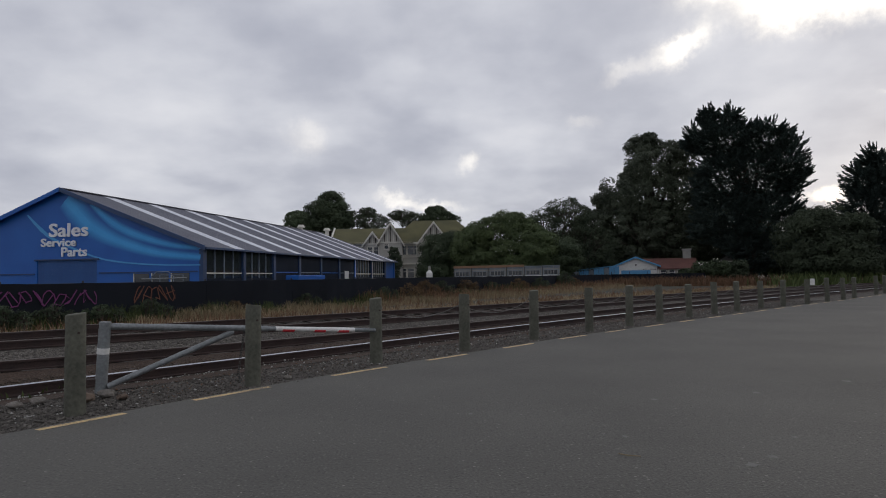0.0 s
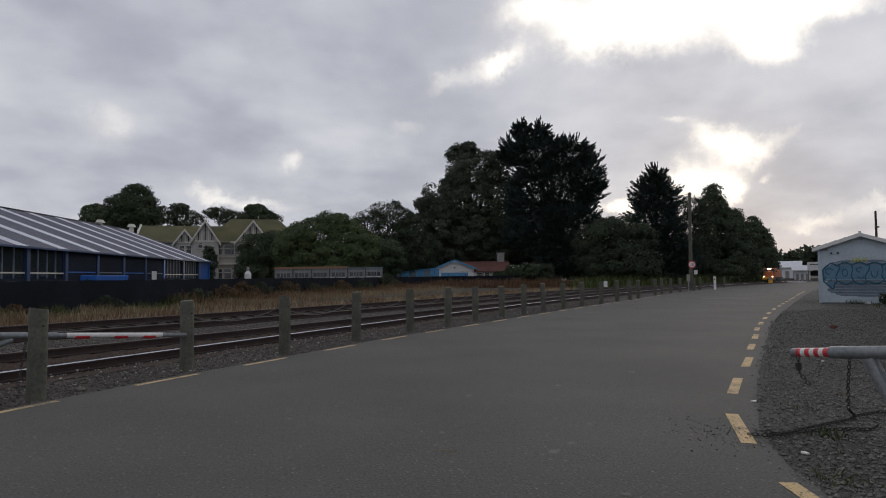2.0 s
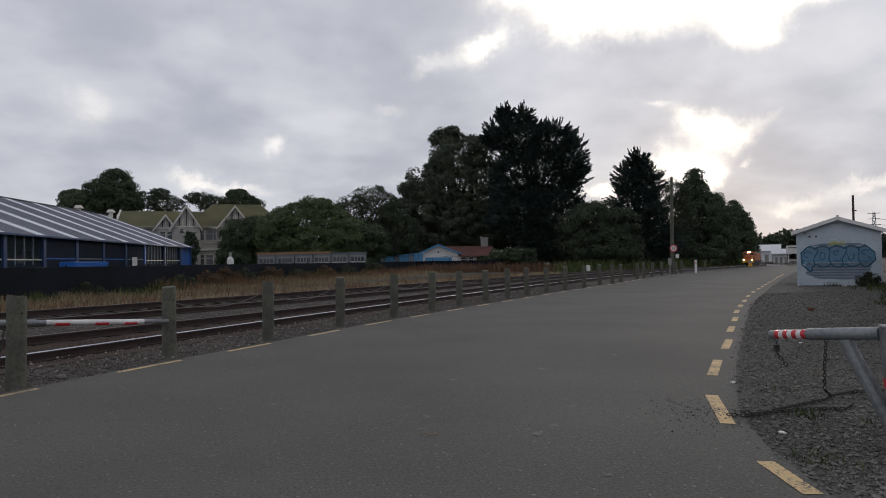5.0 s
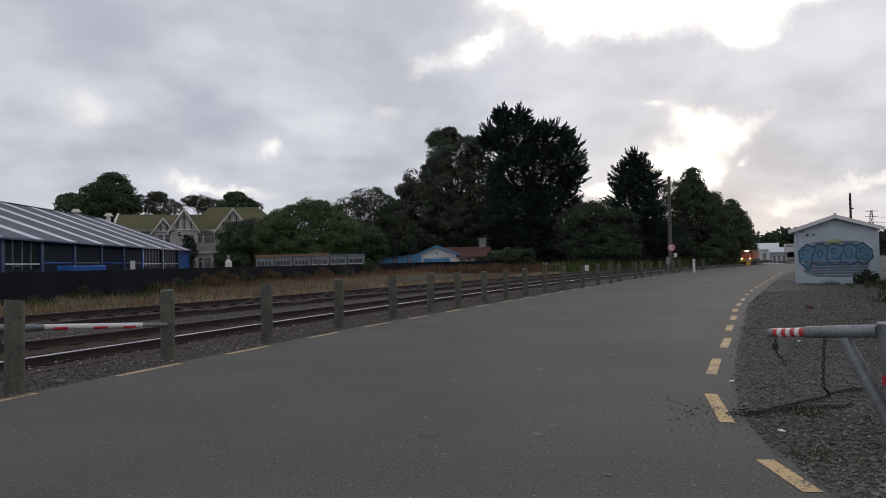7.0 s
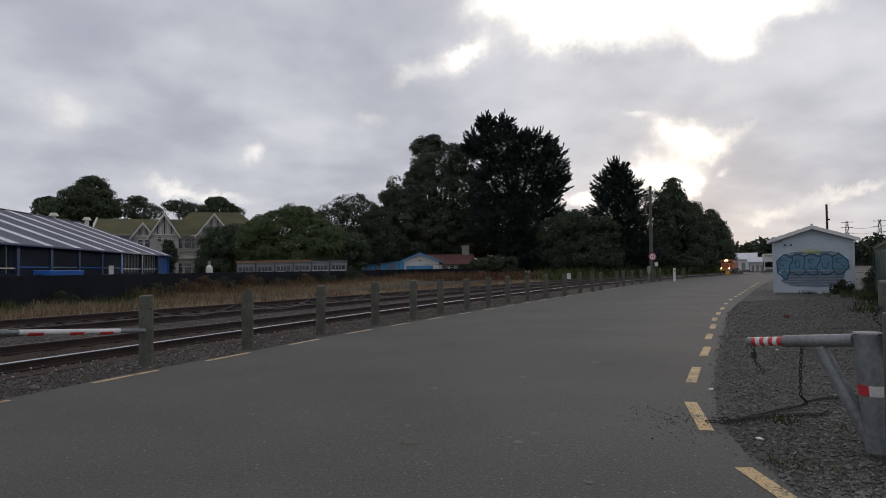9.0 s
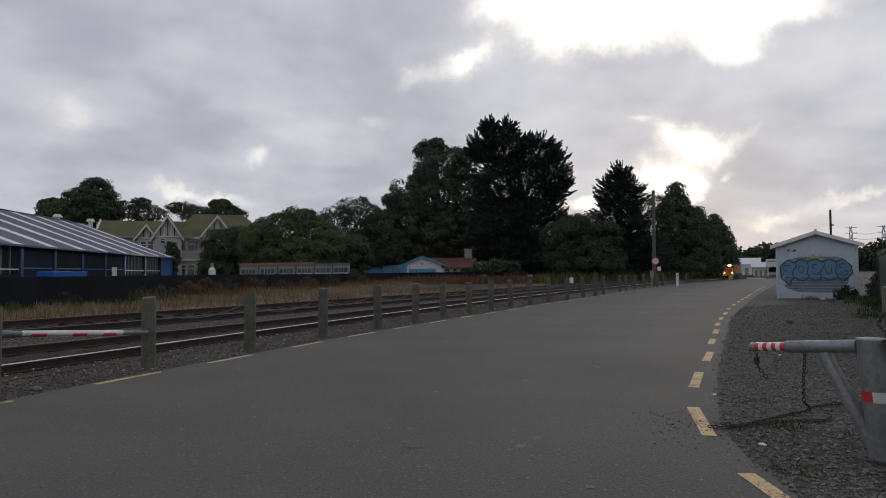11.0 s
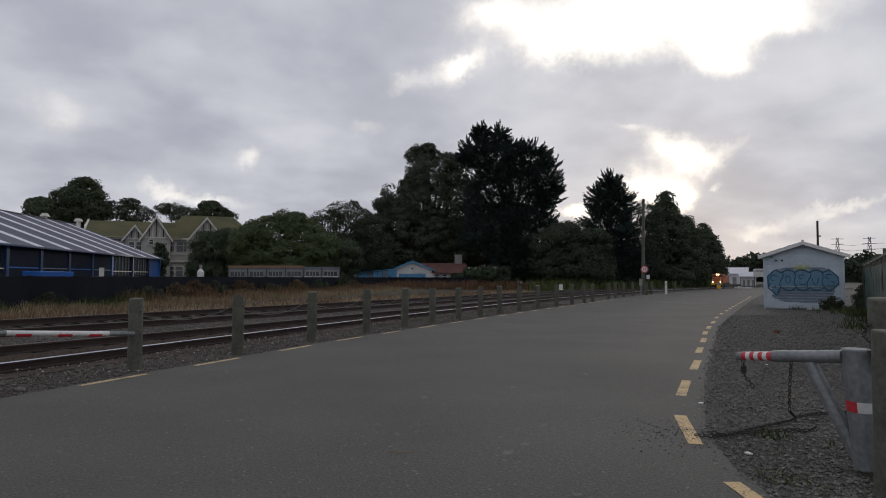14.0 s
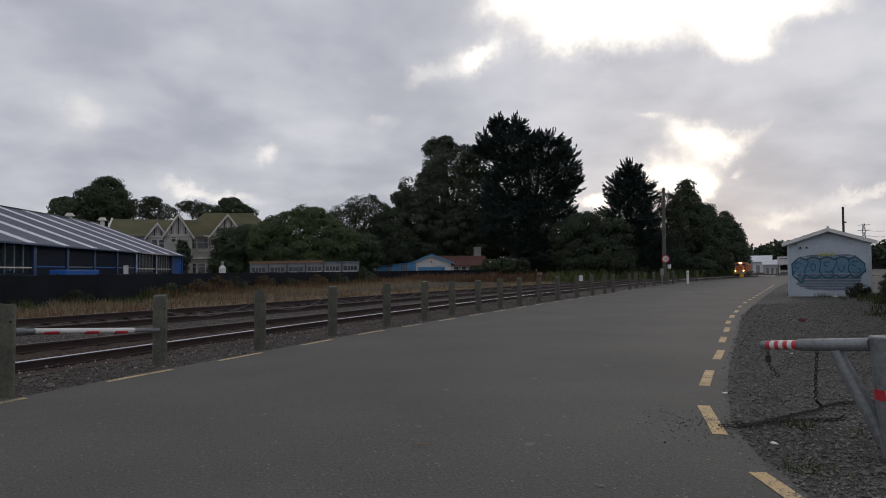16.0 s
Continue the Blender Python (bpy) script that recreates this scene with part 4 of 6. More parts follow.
tree("light_tree", "sparse tree against the bright sky", 58.4, 78.7, [(0.4, 10.3, 1.9, 2.1), (-1.5, 9.2, 2.1, 2.5), (0.4, 5.9, 3.0, 4.1), (-1.5, 3.5, 3.5, 3.3)], DUSKLEAF, "thin", 9)
tree("upright_tree", "narrow upright dark green tree", 65.4, 82.1, [(-0.4, 13.2, 1.4, 1.7), (-0.6, 10.4, 2.4, 2.8), (0.2, 6.9, 3.5, 3.9), (0.8, 3.5, 4.3, 3.4)], DUSKLEAF, "leaf", 10)
tree("upright_tree", "narrow upright dark green tree", 71.9, 85.9, [(0.0, 9.5, 1.3, 2.2), (0.0, 6.3, 2.2, 3.6), (0.3, 3.1, 3.0, 3.1)], DUSKLEAF, "leaf", 11)
tree("upright_tree", "narrow upright dark green tree", 84.4, 96.2, [(-0.3, 9.6, 1.4, 1.9), (0.2, 6.9, 2.5, 3.1), (0.8, 3.6, 2.7, 3.5)], DUSKLEAF, "leaf", 12)
tree("old_tree", "tall dark tree behind the cream house", -27.1, 147.5, [(0.0, 18.9, 2.9, 2.6), (-1.0, 17.2, 4.5, 2.6), (1.0, 14.9, 4.0, 2.8), (-3.1, 13.8, 3.4, 2.3)], BROADLEAF, "leaf", 13)
tree("old_tree", "dark tree behind the blue warehouse", -34.5, 146.0, [(0.0, 15.3, 2.6, 1.7), (1.0, 13.7, 3.7, 2.1)], BROADLEAF, "leaf", 14)
tree("old_tree", "dark spreading tree behind the cream house", -20.9, 153.6, [(1.4, 17.3, 2.2, 1.1), (-1.1, 15.5, 4.7, 2.0), (2.8, 14.6, 4.1, 2.0)], DUSKLEAF, "thin", 15)
tree("old_tree", "small-leaved tree behind the cream house", -10.5, 154.6, [(-0.6, 16.3, 3.0, 1.4), (2.4, 15.1, 4.1, 1.8)], DUSKLEAF, "thin", 16)
tree("old_tree", "dark tree behind the cream house", -2.9, 150.0, [(0.0, 16.8, 2.4, 1.3), (1.0, 14.8, 4.2, 2.0)], BROADLEAF, "leaf", 17)
tree("shrub", "low shrub at the foot of the trees", 35.4, 90.3, [(0.2, 2.0, 1.0, 1.0), (-1.7, 1.5, 1.2, 0.5), (1.5, 1.8, 1.0, 1.0), (3.0, 2.1, 0.9, 1.0)], BROADLEAF, "leaf", 18)
tree("shrub", "low dark shrub beside the tracks", 62.0, 78.4, [(-1.2, 1.8, 2.3, 1.7), (1.1, 1.4, 2.3, 1.5)], DUSKLEAF, "leaf", 19)
tree("dark_hedge", "dense dark hedge behind the fence", 32.8, 115.4, [(-7.4, 5.7, 5.3, 4.4), (-1.1, 5.6, 5.3, 4.4), (7.4, 5.5, 5.3, 4.4), (12.7, 6.5, 3.8, 3.2), (21.3, 4.3, 5.3, 3.8), (26.6, 3.7, 5.3, 3.5), (18.0, 9.0, 6.0, 6.5), (4.0, 8.5, 6.5, 5.5)], DUSKLEAF, "leaf", 20)


# ---- the cream house ----
def gable_roof(xc, hw, y0, y1, eave, apex, over=0.35, thick=0.12):
    """Two sloping slabs over a gable that faces -y."""
    bm = bmesh.new()
    slope = (apex - eave) / hw
    for sgn in (-1, 1):
        prism([(xc, apex + thick), (xc + sgn * (hw + over), eave - slope * over + thick), (xc + sgn * (hw + over), eave - slope * over), (xc, apex)], y0 - 0.5, y1, "y", bm)
    return bm


def sash(parent, x, z, w, h, y, mat_frame):
    win = part("window", box(x - w / 2, x + w / 2, y - 0.03, y + 0.02, z, z + h), DARKGLASS, parent, "dark sash window with a cream frame")
    for a, b, c, d in ((x - w / 2 - 0.1, x - w / 2, z - 0.1, z + h + 0.1), (x + w / 2, x + w / 2 + 0.1, z - 0.1, z + h + 0.1), (x - w / 2, x + w / 2, z + h, z + h + 0.1), (x - w / 2, x + w / 2, z + h * 0.62, z + h * 0.62 + 0.07)):
        part("frame", box(a, b, y - 0.09, y - 0.031, c, d), mat_frame, win)
    part("sill", box(x - w / 2 - 0.15, x + w / 2 + 0.15, y - 0.16, y - 0.031, z - 0.18, z - 0.1), mat_frame, win)
    return win


def cream_house():
    t = thing("cream_house", pose(0, 107.4, 0), "large two-storey cream house with mossy gabled roofs", "house")
    part("wall", box(-20, 5, 1.5, 12, 0, 7.5), CREAM, t, "cream roughcast wall")
    part("roof", gable_prism(-10.2, 5.6, 1.0, 12.5, 7.3, 11.5), MOSSROOF, t, "green-brown mossy tiled roof")
    part("roof", prism([(0.7, 7.25), (5.6, 10.15), (10.5, 7.25)], -19.9, -6.0, "x"), MOSSROOF, t)
    for sgn in (-1, 1):
        part("barge_board", prism([(5.6, 10.35), (5.6 + sgn * 5.1, 7.35), (5.6 + sgn * 5.1, 6.95), (5.6, 9.9)], -20.15, -19.9, "x"), TRIMWHITE, t, "cream barge board")
    part("eaves_board", box(-20.6, 5.4, 0.9, 1.02, 7.1, 7.4), TRIMWHITE, t)
    for xc, hw, apex, y0, eave in ((-9.7, 2.0, 10.5, 0.0, 7.4), (-12.75, 1.45, 9.15, 0.7, 7.2), (-2.4, 2.5, 10.6, 0.0, 7.4)):
        part("bay_wall", prism([(xc - hw, 0), (xc + hw, 0), (xc + hw, eave), (xc, apex - 0.1), (xc - hw, eave)], y0, 1.6, "y"), CREAM, t)
        part("gable_roof", gable_roof(xc, hw, y0, 6.5, eave, apex), MOSSROOF, t)
        slope = (apex - eave) / hw
        for sgn in (-1, 1):
            part("barge_board", prism([(xc, apex + 0.16), (xc + sgn * (hw + 0.4), eave - slope * 0.4 + 0.16), (xc + sgn * (hw + 0.4), eave - slope * 0.4 - 0.22), (xc, apex - 0.26)], y0 - 0.62, y0 - 0.5, "y"), TRIMWHITE, t, "cream barge board")
        n = int(hw * 2 / 0.48)
        for k in range(1, n):
            x = xc - hw + 2 * hw * k / n
            part("batten", box(x - 0.07, x + 0.07, y0 - 0.06, y0, eave, apex - abs(x - xc) * slope - 0.2), TRIMWHITE if k % 2 else BARK, t, "timber gable batten")
        part("string_course", box(xc - hw, xc + hw, y0 - 0.12, y0, eave - 0.15, eave + 0.05), TRIMWHITE, t)
    for x, z, w, h, y in ((-13.2, 5.2, 0.7, 1.4, 0.7), (-12.2, 5.2, 0.7, 1.4, 0.7), (-10.4, 6.3, 0.6, 0.7, 0.0), (-7.5, 5.3, 0.6, 1.5, 1.5), (-6.4, 5.3, 1.0, 1.5, 1.5), (-5.6, 5.3, 0.35, 1.5, 1.5), (-7.5, 1.4, 0.6, 1.5, 1.5), (-6.4, 1.4, 1.0, 1.5, 1.5), (-3.0, 5.3, 0.9, 1.4, 0.0), (-1.8, 5.3, 0.9, 1.4, 0.0), (-16.5, 5.0, 0.9, 1.4, 1.5)):
        sash(t, x, z, w, h, y, TRIMWHITE)
    part("bay_ledge", box(-8.0, -5.0, 1.15, 1.5, 3.6, 3.9), TRIMWHITE, t)
    part("bay_ledge", box(-8.0, -5.0, 1.3, 1.5, 4.8, 5.0), TRIMWHITE, t)
    return t


def gable_prism(x0, x1, y0, y1, eave, ridge):
    """A hipped roof block."""
    ym, inset = (y0 + y1) / 2, (y1 - y0) * 0.35
    bm = bmesh.new()
    b = [bm.verts.new(p) for p in ((x0, y0, eave), (x1, y0, eave), (x1, y1, eave), (x0, y1, eave))]
    r = [bm.verts.new(p) for p in ((x0 + inset, ym, ridge), (x1 - inset, ym, ridge))]
    for f in ((b[0], b[1], r[1], r[0]), (b[1], b[2], r[1]), (b[2], b[3], r[0], r[1]), (b[3], b[0], r[0]), b[::-1]):
        bm.faces.new(f)
    return bm


cream_house()


# ---- low house with blue trim, cabins, glimpsed house ----
def blue_trim_house():
    t = thing("blue_trim_house", pose(27.9, 96.0, 0, 0, 0, -16), "small white house with pale blue trim and rusty red roof", "house")
    part("wall", prism([(-2.85, 0), (3.15, 0), (3.15, 2.55), (0.1, 3.75), (-2.85, 2.55)], 0, 8, "y"), WHITE, t, "white weatherboard gable wall")
    part("wall", box(3.15, 8.4, 0.6, 6, 0, 2.15), CREAM, t)
    bm = bmesh.new()
    prism([(0.1, 3.92), (3.6, 2.52), (3.6, 2.4), (0.1, 3.8)], -0.3, 8.2, "y", bm)
    prism([(0.1, 3.92), (-3.3, 2.52), (-3.3, 2.4), (0.1, 3.8)], -0.3, 8.2, "y", bm)
    part("roof", bm, REDROOF, t, "rusty red iron roof")
    bm = bmesh.new()
    prism([(0.0, 2.12), (3.2, 3.72), (3.2, 3.62), (0.0, 2.0)], 0.4, 8.8, "x", bm)
    part("roof", bm, REDROOF, t)
    part("roof", prism([(-9.2, 1.95), (-2.9, 2.62), (-2.9, 2.72), (-9.2, 2.08)], -0.4, 5, "y"), BLUETRIM, t, "pale blue lean-to roof")
    for k in range(9):
        x = -9.0 + k * 0.75
        part("fascia_board", box(x, x + 0.7, -0.36, -0.3, 1.3, 1.9 + 0.085 * k), BLUETRIM if k % 3 else CABIN, t, "pale blue lean-to wall board")
    for sgn, x1 in ((-1, -3.35), (1, 3.65)):
        part("barge_board", prism([(0.1, 4.0), (x1, 2.58), (x1, 2.34), (0.1, 3.74)], -0.42, -0.3, "y"), BLUETRIM, t, "pale blue barge board")
    part("garage_door", box(-2.0, 2.2, -0.06, 0, 0, 1.95), BLUETRIM, t, "pale blue garage door")
    part("gable_vent", rod((0.1, -0.06, 2.75), (0.1, 0.02, 2.75), 0.14, seg=10), BLACK, t)
    for x in (4.0, 5.2, 6.4, 7.6):
        sash(t, x, 0.9, 0.7, 1.0, 0.6, WHITE)
    part("veranda_post", box(3.25, 3.4, 0.0, 0.15, 0, 2.1), WHITE, t)
    ch = part("chimney", box(7.0, 8.1, 3.0, 4.0, 2.5, 4.9), CONCRETE, t, "grey concrete chimney")
    part("chimney_cap", box(6.9, 8.2, 2.9, 4.1, 4.9, 5.1), CONCRETE, ch)


blue_trim_house()


def cabin(x0, m, label):
    """One site cabin of the long row."""
    t = thing("site_cabin", m, label, "cabin", "row of site cabins")
    part("body", box(0, 2.02, 0, 2.4, 0.25, 2.35, bevel=0.03), CABIN, t)
    part("roof", box(-0.01, 2.05, -0.1, 2.48, 2.35, 2.62 if x0 < 4 else 2.45), BROWNROOF if x0 < 4 else CABIN, t, "brown timber roof edge" if x0 < 4 else "thin roof edge")
    for a in (0.0, 0.64, 1.3, 1.93):
        part("upright", box(a, a + 0.07, -0.07, -0.032, 0.3, 2.34), CONCRETE if a else DARKSTEEL, t)
    part("ledge", box(0.0, 2.02, -0.06, -0.031, 1.28, 1.36), WHITE, t)
    part("band", box(0.0, 2.02, -0.03, 0.0, 2.0, 2.12), CONCRETE, t)
    win = part("window", box(0.25, 1.75, -0.02, 0.01, 1.45, 1.9), DARKGLASS, t)
    for a in (0.2, 0.98, 1.75):
        part("frame", box(a, a + 0.06, -0.05, -0.021, 1.4, 1.95), CONCRETE, win)
    part("skid", box(0, 2.02, 0.2, 0.4, 0, 0.25), BLACK, t)
    part("skid", box(0, 2.02, 2.0, 2.2, 0, 0.25), BLACK, t)
    return t


for k in range(6):
    cabin(k, pose(0.6 + 2.04 * k, 75.0 - 0.18 * k, 0.02 * k, 0, 0, -5.2), "grey steel site cabin behind the dark fence")
white_post = thing("gas_bottle", pose(-2.2, 73.5, 0), "white upright gas bottle behind the dark fence", "gas bottle")
part("cylinder", rod((0, 0, 0.2), (0, 0, 1.9), 0.36, seg=14), WHITE, white_post, smooth=False)
part("neck", rod((0, 0, 1.9), (0, 0, 2.2), 0.36, 0.14, 14), WHITE, white_post)
part("valve", rod((0, 0, 2.2), (0, 0, 2.65), 0.15, seg=10), CONCRETE, white_post)

tree("shrub", "dark shrubs before a glimpsed white house", 39.3, 90.8, [(-1.5, 1.7, 1.2, 1.6), (1.5, 1.6, 1.2, 1.5), (0.2, 0.7, 1.5, 0.9)], DUSKLEAF, "leaf", 34)
glimpse = thing("white_house", pose(41.1, 94.6, 0, 0, 0, -23), "white house glimpsed between the trees", "house")
part("wall", box(-0.9, 0.9, 0, 4, 0, 3.3), CREAM, glimpse)
part("roof", gable_prism(-1.2, 1.2, -0.4, 4.4, 3.2, 4.2), DARKSTEEL, glimpse)
sash(glimpse, 0.0, 2.1, 0.8, 0.9, 0.0, TRIMWHITE)


# ---- graffitied railway shed ----
def shed():
    W, D, EAVE, APEX = 3.27, 5.0, 2.5, 3.06
    t = thing("railway_shed", pose(24.5, 23.98, 0, 0, 0, -46), "small pale weatherboard shed covered with blue graffiti", "shed")
    part("core", prism([(0.03, -0.05), (W - 0.03, -0.05), (W - 0.03, EAVE), (W / 2, APEX - 0.03), (0.03, EAVE)], 0.04, D, "y"), BOARD, t)
    step, z, k = 0.128, 0.04, 0
    while z < APEX - 0.08:
        half = W / 2 if z < EAVE else W / 2 * (APEX - z) / (APEX - EAVE)
        bm = bmesh.new()
        prism([(0.0, z), (-0.012, z), (0.022, z + step + 0.01), (0.034, z + step + 0.01)], W / 2 - half, W / 2 + half, "x", bm)
        ob = part("weatherboard", bm, BOARD, t)
        z += step
        k += 1
    for k in range(19):
        part("weatherboard", box(-0.02, 0.028, 0.1, D, 0.04 + step * k, 0.03 + step * (k + 1)), BOARD, t)
    for x in (-0.02, W - 0.08):
        part("corner_board", box(x, x + 0.1, -0.035, 0.04, -0.05, EAVE), BOARD, t)
    slope = (APEX - EAVE) / (W / 2)
    for sgn in (-1, 1):
        xe = W / 2 + sgn * (W / 2 + 0.24)
        part("roof_slope", prism([(W / 2, APEX + 0.10), (xe, EAVE - slope * 0.24 + 0.10), (xe, EAVE - slope * 0.24 + 0.04), (W / 2, APEX + 0.04)], -0.22, D + 0.2, "y"), CONCRETE, t, "grey iron roof slope")
        part("barge_board", prism([(W / 2, APEX + 0.09), (xe, EAVE - slope * 0.24 + 0.09), (xe, EAVE - slope * 0.24 - 0.07), (W / 2, APEX - 0.07)], -0.26, -0.22, "y"), WHITE, t, "white barge board")
    part("finial", box(W / 2 - 0.05, W / 2 + 0.05, -0.3, -0.2, APEX - 0.05, APEX + 0.16), WHITE, t)
    for x in (0.52, 0.78):
        lampy = part("insulator", rod((x, -0.08, 2.27), (x, 0.0, 2.27), 0.045, seg=10), BLACK, t, "dark cable insulator")
    part("service_box", box(0.27, 0.40, -0.07, -0.012, 2.40, 2.48), CONCRETE, t)
    # paint on the wall
    r = random.Random(3)

    def clad(ring, lift, mat, name, label):
        """Paint that lies on the sloping face of every board."""
        out = bmesh.new()
        for k in range(22):
            z0 = 0.04 + step * k
            bm = bmesh.new()
            bm.faces.new([bm.verts.new((a, 0, b)) for a, b in ring])
            for level, way in ((z0, -1), (z0 + step, 1)):
                bmesh.ops.bisect_plane(bm, geom=bm.verts[:] + bm.edges[:] + bm.faces[:], plane_co=(0, 0, level), plane_no=(0, 0, way), clear_outer=True)
            made = {v: out.verts.new((v.co.x, -0.012 + 0.034 * (v.co.z - z0) / step - lift, v.co.z)) for v in bm.verts}
            for f in bm.faces:
                out.faces.new([made[v] for v in f.verts])
            bm.free()
        return part(name, out, mat, t, label)

    patch = []
    for i in range(80):
        a = i * math.tau / 80
        f = 1 + 0.09 * noise.noise((math.cos(a) * 4, math.sin(a) * 4, 6.2)) + 0.05 * noise.noise((a * 9, 0, 1))
        patch.append((1.62 + 1.3 * f * math.copysign(abs(math.cos(a)) ** 0.45, math.cos(a)), 1.13 + 0.82 * f * math.copysign(abs(math.sin(a)) ** 0.45, math.sin(a))))
    clad(patch, 0.002, GREYOVER_HAZE, "overpaint_patch", "patchy blue-grey overpaint")
    def sprayed(pts, width, y, mat, label=""):
        bm = tube([(a, y, b) for a, b in pts], width, 5)
        for v in bm.verts:
            v.co.y = y + (v.co.y - y) * 0.1
        return part("sprayed_outline", bm, mat, t, label)

    top, base = [], []
    for i in range(61):
        a = 0.16 + 2.86 * i / 60
        puff = abs(math.sin(i * math.pi / 12))
        taper = min(1.0, 4.5 * min(i, 60 - i) / 60 + 0.45)
        top.append((a, 1.36 + taper * (0.34 + 0.13 * puff) + 0.03 * noise.noise((a * 2, 1, 0))))
        base.append((a + 0.03, 1.33 - taper * (0.33 + 0.14 * puff) + 0.04 * noise.noise((a * 2, 5, 0)) - (0.22 if i < 9 else 0.0)))
    ring = top + base[::-1]
    clad(ring, 0.004, SKYFILL, "letter_fill", "pale blue sprayed fill")
    sprayed(ring + ring[:1], 0.032, -0.022, TEAL, "dark teal sprayed outline")
    for c, tilt in ((0.74, 0.05), (1.30, -0.04), (1.87, 0.06), (2.43, -0.06)):
        sprayed([(c + tilt * (z - 1.36) * 3 + 0.05 * math.sin(z * 9), z) for z in (0.95, 1.05, 1.15, 1.25, 1.36, 1.47, 1.58, 1.7, 1.78)], 0.024, -0.022, TEAL)
    for cx, cz, a0, turn, rx, rz in ((0.42, 1.45, 0.3, 4.6, 0.15, 0.13), (0.36, 1.10, 2.0, 4.0, 0.14, 0.1), (1.02, 1.37, 0.0, 6.28, 0.1, 0.17), (1.6, 1.50, 1.0, 3.6, 0.14, 0.1), (1.62, 1.22, 3.4, 3.2, 0.13, 0.09), (2.13, 1.42, 3.1, 3.3, 0.12, 0.26), (2.68, 1.52, 0.6, 4.2, 0.15, 0.1), (2.72, 1.2, 3.6, 4.0, 0.16, 0.12)):
        sprayed([(cx + rx * math.cos(a0 + turn * i / 11), cz + rz * math.sin(a0 + turn * i / 11)) for i in range(12)], 0.018, -0.022, TEAL)
    for k in range(7):
        x = 1.3 + 0.085 * k
        bm = tube([(x + r.uniform(-0.05, 0.05), -0.025, 1.86), (x + 0.05, -0.025, 1.98 + r.uniform(0, 0.1)), (x + r.uniform(0, 0.12), -0.025, 1.88)], 0.018, 5)
        for v in bm.verts:
            v.co.y = -0.025 + (v.co.y + 0.025) * 0.12
        part("sprayed_tag", bm, LIME, t, "yellow sprayed tag")
    return t


shed()


# ---- swing barriers ----
def striped_bar(a, b, r, parent, count, start=0.0):
    """Red and white bands round the end of a bar."""
    a, b = Vector(a), Vector(b)
    for k in range(count):
        p, q = a.lerp(b, k / count), a.lerp(b, (k + 1) / count)
        part("reflective_band", rod(p, q, r, seg=16), RED if k % 2 == 0 else WHITE, parent, "red reflective band" if k % 2 == 0 else "white reflective band", smooth=False)


def left_barrier():
    t = thing("swing_barrier", pose(-4.40, 8.05, 0), "galvanised steel swing barrier across the verge by the tracks", "barrier", "swing barriers")
    o = Vector((-4.40, 8.05, 0))
    part("pivot_post", rod((0.02, 0, 0.02), (0.07, 0, 0.90), 0.07, seg=20), GALV, t, "upright pipe with a white band", smooth=False)
    part("white_band", rod((0.045, 0, 0.50), (0.051, 0, 0.575), 0.0725, seg=20), WHITE, t)
    hinge, tip = Vector((0.10, 0.03, 0.84)), Vector((-1.24, 10.66, 0.535)) - o
    knee = hinge.lerp(tip, 0.53)
    part("bar", rod(hinge, knee, 0.042, seg=16), GALV, t)
    part("bar_end", rod(knee, tip, 0.033, seg=16), GALV, t)
    a, b = hinge.lerp(tip, 0.56), hinge.lerp(tip, 0.90)
    part("white_sleeve", rod(a, b, 0.036, seg=16), WHITE, t)
    for f in (0.08, 0.47, 0.78):
        p, q = a.lerp(b, f), a.lerp(b, f + 0.14)
        part("reflective_band", rod(p + Vector((0, 0, -0.012)), q + Vector((0, 0, -0.012)), 0.0358, seg=16), RED, t, "worn red reflective band")
    part("brace", rod((0.10, 0.0, 0.09), hinge.lerp(tip, 0.40) - Vector((0, 0, 0.05)), 0.038, seg=14), GALV, t)
    for z in (0.14, 0.82):
        part("hinge_strap", box(-0.32, 0.02, -0.75, -0.66, z, z + 0.05, m=pose(0, 0.7, 0, 0, 0, 0)), RUST, t)
    return t


left_barrier()


def link_mesh(length=0.052, width=0.030, r=0.0052):
    pts = []
    for k in range(13):
        a = k * math.tau / 12
        pts.append((math.copysign(length / 2 - width / 2, math.cos(a)) + width / 2 * math.cos(a), width / 2 * math.sin(a), 0))
    bm = tube(pts, r, 5)
    me = bpy.data.meshes.new("link")
    bm.to_mesh(me)
    bm.free()
    me.materials.append(DARKSTEEL)
    return me


LINK = link_mesh()


def link_chain(points, label, scale=1.0, material_mesh=None):
    """A chain of separate links along a line."""
    pts = [Vector(p) for p in points]
    t = thing("chain", Matrix.Translation(pts[0]), label, "chain")
    pitch, carry, k = 0.040 * scale, 0.0, 0
    for a, b in zip(pts, pts[1:]):
        d = b - a
        while carry < d.length:
            p = a + d.normalized() * carry - pts[0]
            q = d.to_track_quat("X", "Z").to_matrix().to_4x4()
            shared("link", LINK, t, Matrix.Translation(p) @ q @ pose(0, 0, 0, 90 * (k % 2) + 20) @ Matrix.Scale(scale, 4))
            carry += pitch
            k += 1
        carry -= d.length
    return t


